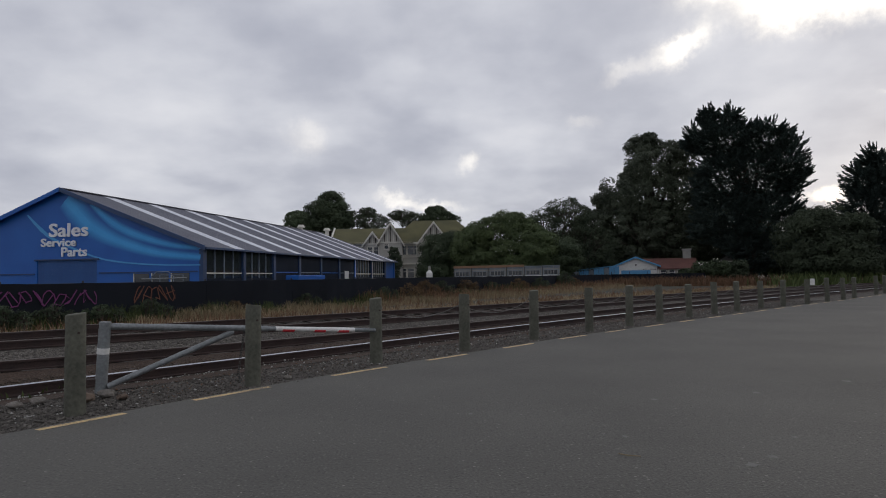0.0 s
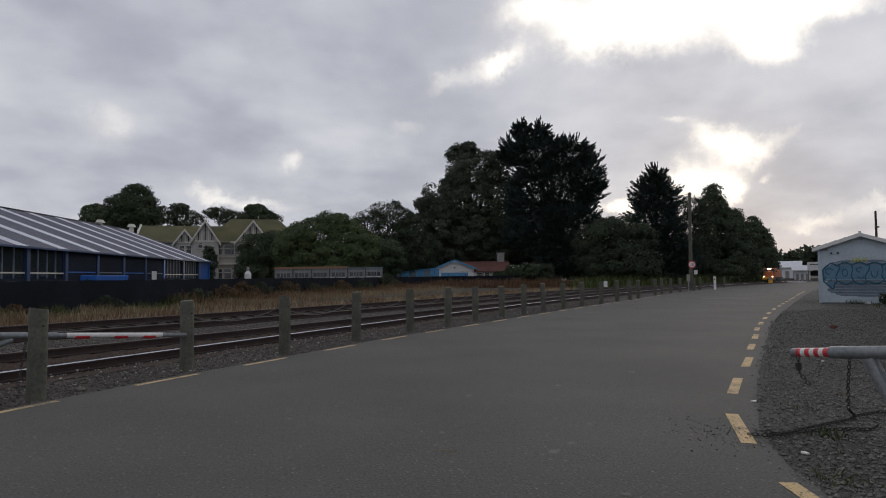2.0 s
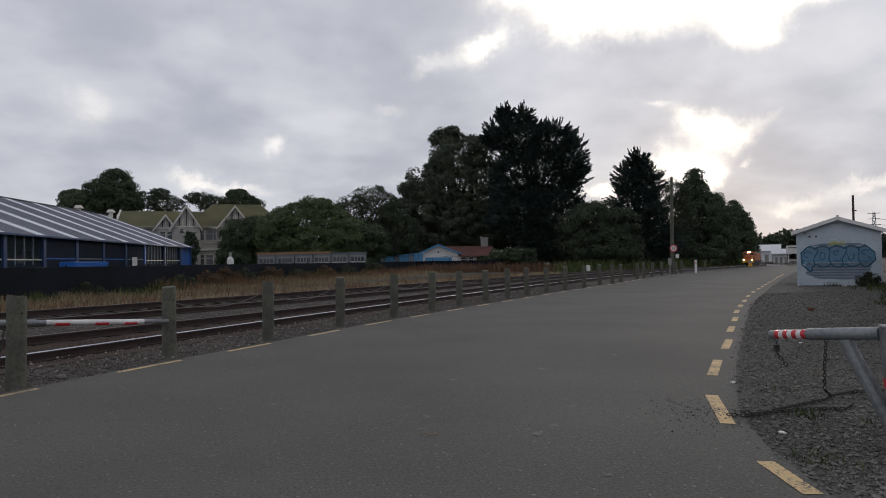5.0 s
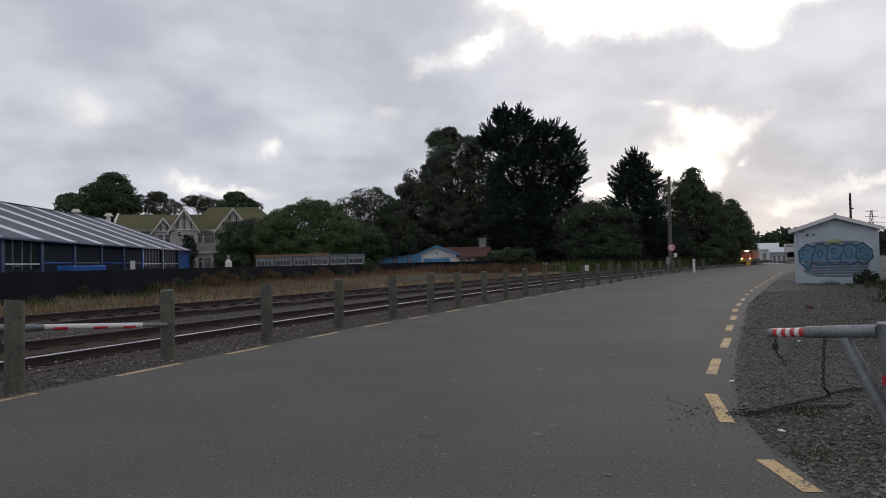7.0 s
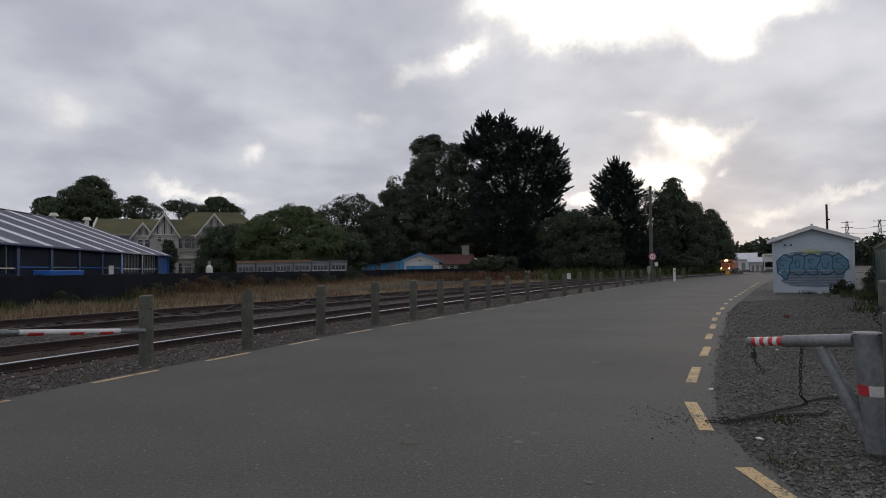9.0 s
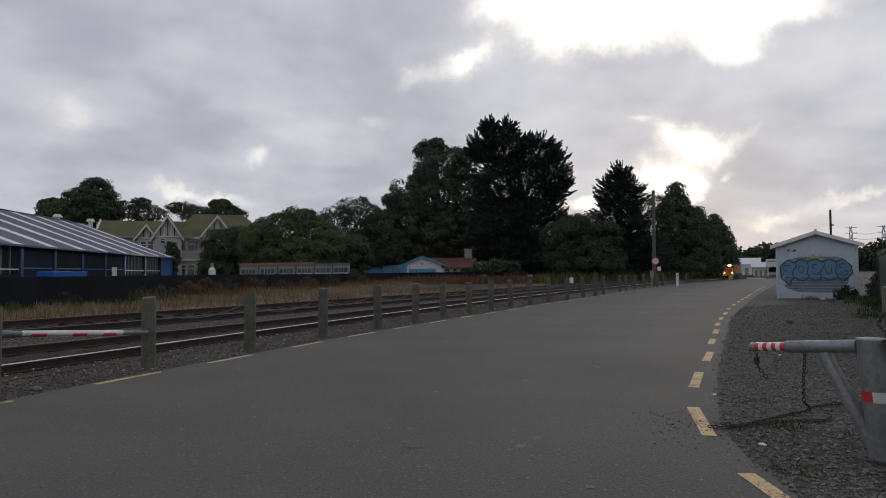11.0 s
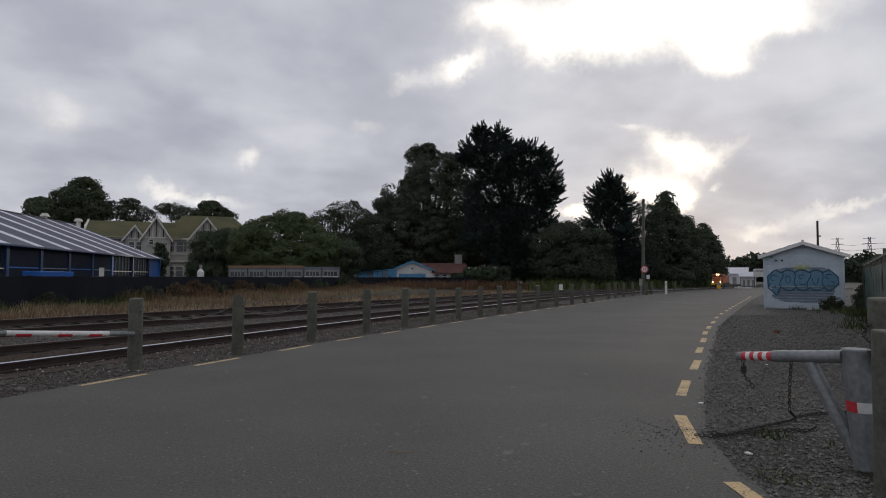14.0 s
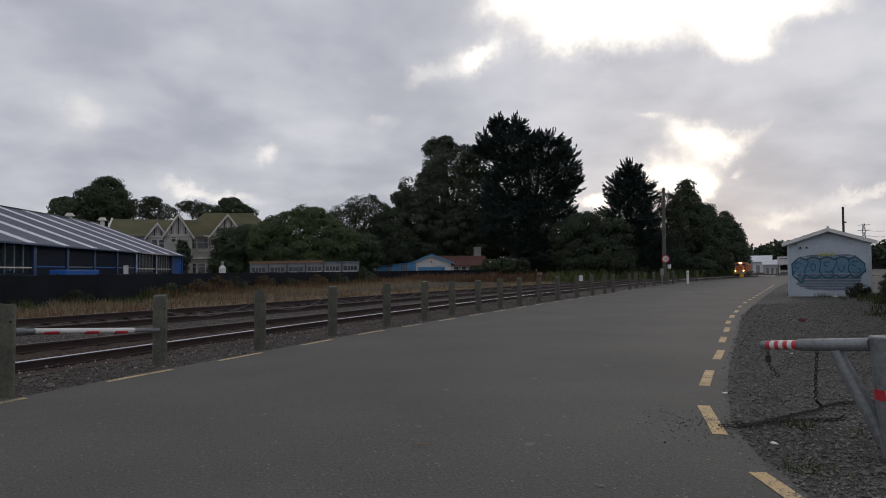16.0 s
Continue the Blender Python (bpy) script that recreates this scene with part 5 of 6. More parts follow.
def right_barrier():
    o = Vector((4.36, 3.44, 0))
    t = thing("swing_barrier", Matrix.Translation(o), "galvanised swing barrier standing open on the gravel", "barrier", "swing barriers")
    part("pivot_post", rod((0.038, -0.048, 0.05), (0, 0, 0.885), 0.098, seg=24), GALV, t, "thick upright pipe", smooth=False)
    part("post_cap", rod((0, 0, 0.885), (0, 0, 0.897), 0.098, 0.09, 24), GALV, t)
    hinge, tip = Vector((-0.05, 0.06, 0.835)), Vector((4.22, 4.42, 0.735)) - o
    step = hinge.lerp(tip, 0.62)
    part("bar", rod(hinge, step, 0.047, seg=20), GALV, t)
    part("bar_end", rod(step, tip, 0.036, seg=20), GALV, t, "thinner bar end")
    striped_bar(hinge.lerp(tip, 0.94), hinge.lerp(tip, 0.63), 0.0372, t, 7)
    part("brace", rod(hinge.lerp(tip, 0.29) - Vector((0, 0, 0.05)), (0.012, 0.005, 0.11), 0.05, seg=16), GALV, t)
    bm = bmesh.new()
    for name, mat, a0, a1 in (("red_band", RED, 2.2, 3.5), ("white_band", WHITE, 3.5, 5.9)):
        bm = bmesh.new()
        rows = []
        for z in (0.45, 0.525):
            lean = (0.885 - z) / 0.835
            rows.append([(0.038 * lean + 0.102 * math.cos(a0 + (a1 - a0) * k / 12), -0.048 * lean + 0.102 * math.sin(a0 + (a1 - a0) * k / 12), z) for k in range(13)])
        ribbon(rows, bm)
        bmesh.ops.solidify(bm, geom=bm.faces[:], thickness=-0.002)
        part(name, bm, mat, t, "reflective band on the post")
    for z, h in ((0.76, 0.12), (0.06, 0.12)):
        part("hinge_lug", box(0.02, 0.09, -0.20, -0.10, z, z + h, bevel=0.01), GALV, t)
        part("hinge_pin", rod((0.03, -0.17, z - 0.02), (0.03, -0.17, z + h + 0.03), 0.018, seg=10), RUST, t)
        part("hinge_plate", box(-0.05, 0.10, -0.30, -0.12, z + (h if z > 0.5 else -0.03), z + (h + 0.018 if z > 0.5 else -0.012)), RUST, t, "rusty red hinge plate")
    a = hinge.lerp(tip, 0.46) + o
    link_chain([a - Vector((0, 0, 0.055)), a + Vector((0.0, 0.02, -0.25)), Vector((a.x + 0.06, a.y + 0.08, 0.34)), (4.95, 4.52, 0.15), (5.5, 5.0, 0.02)], "dark steel chain hanging from the barrier to the gravel", 0.7)
    b = tip + o
    link_chain([b - Vector((-0.02, 0.03, 0.045)), b - Vector((-0.02, 0.04, 0.15)), b - Vector((-0.03, 0.05, 0.18)), b - Vector((-0.10, 0.07, 0.27))], "short dark chain with a padlock at the bar end", 0.8)
    lock = thing("padlock", Matrix.Translation(b - Vector((-0.015, 0.04, 0.11))), "dark padlock hanging from the bar end", "padlock")
    part("body", box(-0.02, 0.02, -0.015, 0.015, -0.03, 0.03, bevel=0.006), DARKSTEEL, lock)
    part("shackle", tube([(-0.014, 0, 0.03), (-0.014, 0, 0.055), (0, 0, 0.068), (0.014, 0, 0.055), (0.014, 0, 0.03)], 0.004, 6), GALV, lock)
    return t


right_barrier()
link_chain([(3.98, 4.66, 0.025), (4.1, 4.6, 0.02), (4.28, 4.63, 0.02), (4.55, 4.69, 0.02), (4.98, 4.80, 0.02), (5.25, 4.86, 0.02), (5.46, 4.97, 0.02), (5.84, 5.04, 0.02), (6.1, 4.95, 0.02)], "dark steel chain lying across the gravel", 0.95)
link_chain([(4.1, 4.64, 0.045), (4.2, 4.56, 0.03), (4.4, 4.60, 0.03), (4.7, 4.62, 0.02), (4.95, 4.57, 0.02), (5.1, 4.5, 0.02), (5.3, 4.6, 0.02)], "second run of dark chain heaped on the gravel", 0.95)
for x, y, h, rad in ((4.11, 2.995, 1.06, 0.115), (4.845, 3.56, 1.25, 0.13)):
    g = thing("gate_post", pose(x, y, 0, 0, 0, 20), "weathered round timber gate post beside the barrier", "post", "gate posts")
    part("post", round_post(rad, h, 20, 7 + x), TIMBER, g, smooth=True)
link_chain([(4.72, 3.62, 1.05), (4.6, 3.57, 0.98), (4.48, 3.44, 0.95), (4.42, 3.36, 0.93)], "short chain from gate post to barrier hinge")


# ---- street lamp with signs ----
def street_lamp():
    t = thing("street_lamp", pose(35.4, 48.1, 0, 0, 0.6, -35), "tall weathered timber pole with a lamp arm", "lamp post")
    part("pole", rod((0, 0, -0.3), (0, 0, 8.35), 0.17, 0.12, 14), TIMBER, t)
    part("arm", tube([(0, 0, 7.95), (-0.4, 0, 8.12), (-0.9, 0, 8.16)], 0.028, 8), GALV, t)
    head = part("lamp_head", prism([(-1.45, 8.16), (-0.85, 8.13), (-0.85, 8.21), (-1.1, 8.27), (-1.4, 8.22)], -0.1, 0.1, "y"), CONCRETE, t, "pale lamp head")
    part("diffuser", box(-1.38, -0.95, -0.08, 0.08, 8.10, 8.145), WHITE, head)
    part("side_arm", tube([(0, 0, 7.6), (0.25, 0, 7.8), (0.5, 0, 8.05)], 0.025, 8), GALV, t)
    part("pole_cap", rod((0, 0, 8.35), (0, 0, 8.5), 0.16, 0.08, 12), BLACK, t)
    return t


street_lamp()


def speed_sign():
    t = thing("speed_sign", pose(35.3, 47.75, 0, 0, 0, -36), "round white speed sign with a red ring on the lamp pole", "road sign")
    part("plate", rod((0, 0, 2.2), (0, 0.02, 2.2), 0.33, seg=32), WHITE, t)
    bm = bmesh.new()
    n = 36
    rows = [[(rr * math.cos(k * math.tau / n), -0.006, 2.2 + rr * math.sin(k * math.tau / n)) for k in range(n + 1)] for rr in (0.245, 0.328)]
    ribbon(rows, bm)
    part("ring", bm, RED, t, "red ring")
    lettering("15", 0.2, BLACK, t, Matrix.Translation((-0.14, -0.012, 2.1)) @ pose(0, 0, 0, 90), "numeral", 0.004, 0.004)
    part("small_plate", box(0.16, 0.44, 0.0, 0.02, 1.35, 1.7), WHITE, t, "small white plate")
    part("bracket", rod((0, 0.02, 2.2), (0.08, 0.28, 2.2), 0.02, seg=8), GALV, t)
    part("bracket", rod((0.2, 0.02, 1.6), (0.08, 0.28, 1.6), 0.02, seg=8), GALV, t)
    return t


speed_sign()
box_ = thing("meter_box", pose(34.9, 47.75, 0, 0, 0, -36), "pale grey service box on a short post", "service box")
part("cabinet", box(-0.14, 0.14, -0.1, 0.1, 0.75, 1.35, bevel=0.03), CONCRETE, box_)
part("cabinet_post", rod((0, 0, -0.1), (0, 0, 0.75), 0.05, seg=8), GALV, box_)
mark = thing("marker_post", pose(36.9, 46.9, 0, 0, 0, -36), "slim white marker post at the road edge", "marker post")
part("stake", box(-0.1, 0.1, -0.03, 0.03, -0.1, 1.15, bevel=0.015), WHITE, mark)
part("reflector", box(-0.04, 0.04, -0.036, -0.031, 0.85, 0.98), RED, mark)
mark2 = thing("white_plate", pose(15.86, 28.1, 0, 0, 0, -30), "white plate fixed to a timber post", "sign")
part("plate", box(-0.09, 0.09, -0.13, -0.115, 0.80, 1.08), WHITE, mark2)

block = thing("yellow_block", pose(66.2, 72.8, 0, 0, 0, -42) @ Matrix.Scale(0.6, 4), "yellow marker block with a grey top", "marker block")
part("base", box(-0.45, 0.45, -0.3, 0.3, 0, 0.75, bevel=0.04), SAFETY, block, "yellow painted base")
part("top", box(-0.35, 0.35, -0.2, 0.2, 0.75, 1.45, bevel=0.04), CONCRETE, block)


# ---- locomotive ----
def locomotive():
    s = 103.0
    p = line(s, GAUGE / 2, 0.11)
    t = thing("locomotive", pose(p.x, p.y, p.z, 0, 0, track_yaw(s) + 5) @ Matrix.Scale(0.64, 4), "orange diesel locomotive with lit headlamps on the near track", "locomotive")
    # local x runs away from the camera
    part("underframe", box(0, 13, -1.2, 1.2, 0.75, 1.05, bevel=0.03), BLACK, t)
    part("nose", box(0.15, 1.7, -0.75, 0.75, 1.05, 2.35, bevel=0.12), ORANGE, t, "short orange nose")
    cab = part("cab", box(1.7, 4.0, -1.25, 1.25, 1.05, 3.1, bevel=0.12), ORANGE, t, "orange cab")
    for y in (-0.62, 0.62):
        part("windscreen", box(1.66, 1.70, y - 0.42, y + 0.42, 2.35, 2.85), DARKGLASS, cab)
    part("side_window", box(2.3, 3.3, -1.29, -1.251, 2.2, 2.8), DARKGLASS, cab)
    part("hood", box(4.0, 12.7, -0.85, 0.85, 1.05, 2.75, bevel=0.1), ORANGE, t, "long orange hood")
    part("exhaust", box(7.5, 8.4, -0.3, 0.3, 2.75, 3.0), BLACK, t)
    part("buffer_beam", box(-0.1, 0.05, -1.2, 1.2, 0.55, 1.05), SAFETY, t, "yellow and black buffer beam")
    part("coupler", box(-0.5, 0.0, -0.12, 0.12, 0.6, 0.8), BLACK, t)
    for y in (-0.85, 0.85):
        part("handrail", rod((0.0, y, 1.05), (0.0, y, 1.95), 0.025, seg=6), WHITE, t)
        lamp = part("ditch_lamp", rod((-0.12, y, 1.2), (0.0, y, 1.2), 0.13, seg=14), LAMP, t, "lit lower headlamp")
    part("headlamp", rod((1.58, -0.2, 2.95), (1.66, -0.2, 2.95), 0.16, seg=14), LAMP_WARM, t, "lit upper headlamp")
    part("headlamp", rod((1.58, 0.2, 2.95), (1.66, 0.2, 2.95), 0.16, seg=14), LAMP_WARM, t, "lit upper headlamp")
    for x0 in (1.2, 8.6):
        bog = part("bogie", box(x0, x0 + 3.2, -0.95, 0.95, 0.35, 0.8), BLACK, t)
        for dx in (0.4, 1.6, 2.8):
            for y in (-0.56, 0.56):
                part("wheel", rod((x0 + dx, y - 0.06, 0.44), (x0 + dx, y + 0.06, 0.44), 0.44, seg=18), RUST, bog)
    part("fuel_tank", box(4.8, 8.2, -1.1, 1.1, 0.3, 0.75, bevel=0.08), BLACK, t)
    return t


LAMP = lamp_material("headlamp_glow", (1.0, 0.72, 0.36), 9.0)
LAMP_WARM = lamp_material("upper_lamp_glow", (1.0, 0.62, 0.3), 9.0)
locomotive()


# ---- the far end: sheds, board, masts, woods ----
def far_shed(x, y, yaw, w, d, h, ridge, label):
    t = thing("far_shed", pose(x, y, 0, 0, 0, yaw), label, "building")
    part("wall", prism([(0, 0), (d, 0), (d, h), (d / 2, ridge), (0, h)], 0, w, "x"), FARWHITE, t)
    for sgn in (-1, 1):
        part("roof", prism([(d / 2, ridge + 0.25), (d / 2 + sgn * (d / 2 + 0.4), h + 0.15), (d / 2 + sgn * (d / 2 + 0.4), h), (d / 2, ridge + 0.1)], -0.4, w + 0.4, "x"), FARWHITE if sgn < 0 else CONCRETE, t, "pale iron roof")
    for k in range(3):
        part("door", box(w * (0.12 + 0.3 * k), w * (0.28 + 0.3 * k), -0.08, 0, 0, h * 0.7), CONCRETE, t)
    return t


far_shed(121.8, 132.5, -46, 5.6, 9, 2.6, 4.1, "long low white shed far down the road")
far_shed(93.5, 97.0, -44, 2.6, 4, 1.7, 2.5, "small white shed beside the railway yard")
far_shed(150, 146, -46, 8, 9, 2.6, 3.6, "white shed behind the sign board")
brd = thing("sign_board", pose(85.8, 84.8, 0, 0, 0, -45), "large white sign board with a line of dark writing", "sign")
part("panel", box(-1.0, 1.0, -0.05, 0.05, 1.75, 3.1, bevel=0.02), WHITE, brd)
part("writing_bar", box(-0.65, 0.75, -0.056, -0.052, 2.65, 2.8), BLACK, brd, "dark bar of small writing")
for x in (-0.85, 0.85):
    part("leg", box(x - 0.05, x + 0.05, -0.05, 0.05, -0.1, 1.75), TIMBER, brd)
for k in range(9):
    kb = box(0, 2.3, 0, 0.25, 0, 0.14, bevel=0.02)
    ob = whole("kerb_block", kb, CONCRETE if k % 2 else FARWHITE, "pale concrete kerb block at the road end", "kerb", "kerb blocks at the road end")
    ob.matrix_basis = pose(72.5 + 1.75 * k, 76.5 - 1.85 * k, 0, 0, 0, -46)


def mast(x, y, h, label):
    """A lattice transmission tower; the haze of distance is put into its pale grey colour."""
    t = thing("pylon", pose(x, y, 0, 0, 0, -50), label, "pylon", "power pylons")
    for sx in (-1, 1):
        for sy in (-1, 1):
            part("leg", rod((sx * h * 0.07, sy * h * 0.07, 0), (sx * h * 0.02, sy * h * 0.02, h), 0.2, 0.14, 5), GREYOVER_HAZE, t)
    for z in (0.72, 0.85, 0.97):
        part("crossarm", box(-h * 0.12, h * 0.12, -0.15, 0.15, h * z - 0.16, h * z + 0.16), GREYOVER_HAZE, t)
    for k in range(6):
        a, b = h * (0.07 - 0.05 * k / 6), h * (0.07 - 0.05 * (k + 1) / 6)
        part("brace", rod((-a, -a, h * k / 6), (b, -b, h * (k + 1) / 6), 0.2, seg=4), GREYOVER_HAZE, t)
        part("brace", rod((a, -a, h * k / 6), (-b, -b, h * (k + 1) / 6), 0.2, seg=4), GREYOVER_HAZE, t)
    return t


mast(387, 317, 29, "distant lattice power pylon")
mast(398, 303, 29, "distant lattice power pylon")
# wires in the pylons' grey, paled in the colour to suggest haze
for dz in (21, 24.5):
    whole("power_line", tube([(387, 317, dz), (392, 310, dz - 1), (398, 303, dz), (470, 200, dz + 4)], 0.09, 5), GREYOVER_HAZE, "distant power line strung between pylons", "cable", "power lines")
pole2 = thing("power_pole", pose(46.3, 39.7, 0), "bare thin pole behind the shed", "pole")
part("pole", rod((0, 0, -0.2), (0, 0, 6.2), 0.11, 0.08, 10), BARK, pole2)
part("crossarm", box(-0.02, 0.3, -0.04, 0.04, 4.9, 5.0), BARK, pole2)


def far_woods():
    """The wooded rise on the horizon."""
    r = np.random.default_rng(77)
    t = thing("far_woods", pose(0, 0, 0), "dark wooded rise on the horizon", "woods", kind="stuff")
    rows = []
    for k in range(60):
        az = radians(34 + 40 * k / 59)
        d, h = 380, 11.0 + 2 * noise.noise((k * 0.21, 0, 0)) + 1.5 * noise.noise((k * 0.8, 3, 0))
        rows.append([(d * 0.93 * math.sin(az), d * 0.93 * math.cos(az), -1), (d * 0.96 * math.sin(az), d * 0.96 * math.cos(az), h * 0.7), (d * math.sin(az), d * math.cos(az), h), (d * 1.1 * math.sin(az), d * 1.1 * math.cos(az), -1)])
    tagged(part("rise", ribbon(rows), FARHILL, t), kind="stuff")
    cs, ws = [], []
    for k in range(150):
        az = radians(r.uniform(34, 74))
        d, h, w = r.uniform(345, 372), r.uniform(9, 15), r.uniform(3.5, 7)
        n = 170
        q = r.normal(size=(n, 3))
        q /= np.linalg.norm(q, axis=1)[:, None]
        cs.append(q * [w, w, h * 0.45] * r.uniform(0.6, 1.05, (n, 1)) + [d * math.sin(az), d * math.cos(az), h * 0.55])
        ws.append(q + r.normal(size=q.shape) * 0.6)
    ob = new("canopy", leaf_mesh("canopy", np.concatenate(cs), np.concatenate(ws), 1.9, 1.3, DUSKLEAF, r))
    ob.parent = t
    tagged(ob, kind="stuff")


far_woods()


# ---- green cloth fence beside the shed ----
def green_fence():
    a, b = Vector((8.0, 5.3, 0)), Vector((27.0, 20.9, 0))
    d = b - a
    t = thing("green_fence", pose(a.x, a.y, 0, 0, 0, math.degrees(math.atan2(d.y, d.x))), "timber-post fence hung with dark green shade cloth", "fence")
    n = 12
    for k in range(n + 1):
        x = d.length * k / n
        part("fence_post", rod((x, -0.1, -0.2), (x, -0.1, 2.15 + 0.25 * noise.noise((k * 1.7, 0, 0))), 0.08, seg=10), TIMBER, t)
        if k < n:
            bm = bmesh.new()
            rows = [[(x + d.length / n * j / 6, 0.05 * noise.noise((x + j, z * 2, 4)), z + (0.05 * noise.noise((x + j, 2, 9)) if z > 1 else 0)) for j in range(7)] for z in (0.02, 0.5, 1.0, 1.4, 1.8)]
            ribbon(rows, bm)
            bmesh.ops.solidify(bm, geom=bm.faces[:], thickness=0.01)
            part("cloth_panel", bm, GREENCLOTH if k < 11 else SHADECLOTH, t, "dark green shade cloth" if k < 11 else "torn black cloth")
    part("rail", box(0, d.length, -0.12, -0.04, 1.72, 1.80), TIMBER, t)
    part("rail", box(0, d.length, -0.12, -0.04, 2.0, 2.06), TIMBER, t)
    part("loose_board", box(d.length - 2.0, d.length - 1.85, -0.16, -0.12, 0, 1.9, m=pose(0, 0, 0, 0, 6, 0)), BARK, t)
    part("loose_board", box(d.length - 1.2, d.length - 1.05, -0.16, -0.12, 0, 1.8, m=pose(0, 0, 0, 0, 4, 0)), TIMBER, t)
    return t


green_fence()


# ---- grass, weeds, stones ----
def blades(name, spots, heights, mat, label, category, seed, lean=0.25, width=0.018):
    """Thin bent blades of grass, three triangles each."""
    r = np.random.default_rng(seed)
    n = len(spots)
    a = r.uniform(0, math.tau, n)
    side = np.stack([np.cos(a), np.sin(a), 0 * a], 1) * (width * r.uniform(0.6, 1.5, n))[:, None]
    bend_ = r.normal(size=(n, 3)) * [lean, lean, 0] * heights[:, None]
    up = np.stack([0 * a, 0 * a, heights], 1)
    base = np.asarray(spots, float)
    verts = np.stack([base - side, base + side, base + up * 0.55 + bend_ * 0.35 + side * 0.8, base + up * 0.55 + bend_ * 0.35 - side * 0.8, base + up + bend_], 1).reshape(-1, 3)
    k = np.arange(n)[:, None] * 5
    faces = np.concatenate([k + [0, 1, 2], k + [0, 2, 3], k + [3, 2, 4]], 1).reshape(-1, 3)
    ob = new(name, mesh_of(name, verts.round(4), faces, [mat]))
    return tagged(ob, label, category, kind="stuff")


def fence_spot(along, out):
    a, d = np.array([-13.5, 19.2]), np.array([26.1, 50.3]) / math.hypot(26.1, 50.3)
    side = np.array([d[1], -d[0]])
    return a + np.outer(along, d) + np.outer(out, side)


r = np.random.default_rng(9)
for name, mat, n, lo, hi, h0, h1, label, dens in (
        ("dry_grass", DRYGRASS, 62000, -14, 84, 0.22, 0.62, "pale dry grass along the dark fence", 2.2), ("dock_stalks", RUSTGRASS, 15000, 18, 84, 0.4, 0.95, "reddish brown dead stalks along the fence", 1.6),
        ("green_weeds", WEED, 20000, -14, 84, 0.3, 0.8, "green weeds growing along the dark fence", 0.9)):
    along = r.uniform(lo, hi, n)
    patch = np.array([noise.noise((s * 0.35, n * 0.001, 0)) + 0.6 * noise.noise((s * 1.1, n * 0.001, 4)) for s in along])
    keep = patch + r.normal(size=n) * 0.3 > (-0.15 if name == "dry_grass" else 0.0)
    if name == "green_weeds":
        keep |= along < 3.6
    else:
        keep &= (along > 3.6) | (r.random(n) < 0.06)
    along, patch = along[keep], patch[keep]
    out = np.abs(r.normal(size=len(along))) * dens * (0.45 + 0.02 * np.clip(along, 0, 40)) + 0.12
    xy = fence_spot(along, out)
    h = r.uniform(h0, h1, len(along)) * (0.62 + 0.95 * np.clip(patch, -0.4, 0.9))
    ok = (xy[:, 0] * ALONG.x + xy[:, 1] * ALONG.y) < 70
    blades(name, np.column_stack([xy, np.full(len(xy), -0.08)])[ok], h[ok], mat, label, "grass", n, 0.22, 0.011 if name == "dry_grass" else 0.016)


# bushes and rank growth against the fence
for k, (s, o, h, mat) in enumerate(((-2.0, 0.6, 0.5, BROADLEAF), (-0.4, 0.8, 0.6, BROADLEAF), (1.2, 0.6, 0.55, DUSKLEAF), (2.7, 0.8, 0.5, BROADLEAF), (4.7, 0.6, 0.6, DUSKLEAF), (9.0, 0.4, 0.4, DEADLEAF), (13.6, 0.35, 0.55, DUSKLEAF),
                                    (20.4, 0.45, 0.7, DUSKLEAF), (22.8, 0.6, 0.8, DEADLEAF), (25.0, 0.6, 0.95, DEADLEAF), (27.3, 0.5, 0.85, DUSKLEAF), (31.0, 0.6, 0.9, DEADLEAF), (35.5, 0.6, 0.75, DUSKLEAF), (41.0, 0.7, 0.9, DEADLEAF), (46.5, 0.7, 0.9, DUSKLEAF), (54.0, 0.8, 1.3, BROADLEAF), (56.5, 0.9, 0.9, DEADLEAF))):
    (bx, by), = fence_spot([s], [o])
    tree("shrub", "rank brown bush of dead stalks against the fence" if mat is DEADLEAF else "scrubby green bush growing against the dark fence", float(bx), float(by), [(0, h * 0.7, 0.4 * h + 0.1, h * 0.6), (0.5, h * 0.5, 0.45 * h, h * 0.5), (-0.45, h * 0.5, 0.42 * h, h * 0.5), (-0.9, h * 0.3, 0.3 * h, h * 0.3)], mat, "thin", 300 + k)


# grass creeping over the siding's shoulder
w = np.random.default_rng(14)
for name, mat, n, h0, h1, seed in (("shoulder_grass", DRYGRASS, 24000, 0.12, 0.42, 81), ("shoulder_weeds", RUSTGRASS, 9000, 0.2, 0.6, 82)):
    s = 1.0 + 52 * w.random(n)
    o = 5.3 + 3.6 * w.random(n) ** 0.7
    z = np.interp(o, [4.9, 6.4, 8.0, 10.0], [0.14, 0.05, -0.05, -0.08])
    pts = np.array([line(a, b, c) for a, b, c in zip(s, o, z)])
    patch = np.array([noise.noise((a * 0.4, b * 0.6, seed)) for a, b in zip(s, o)])
    keep = patch + w.normal(size=n) * 0.2 > -0.1
    blades(name, pts[keep], w.uniform(h0, h1, keep.sum()), mat, "dry grass creeping over the shoulder of the siding", "grass", seed, 0.25, 0.011)

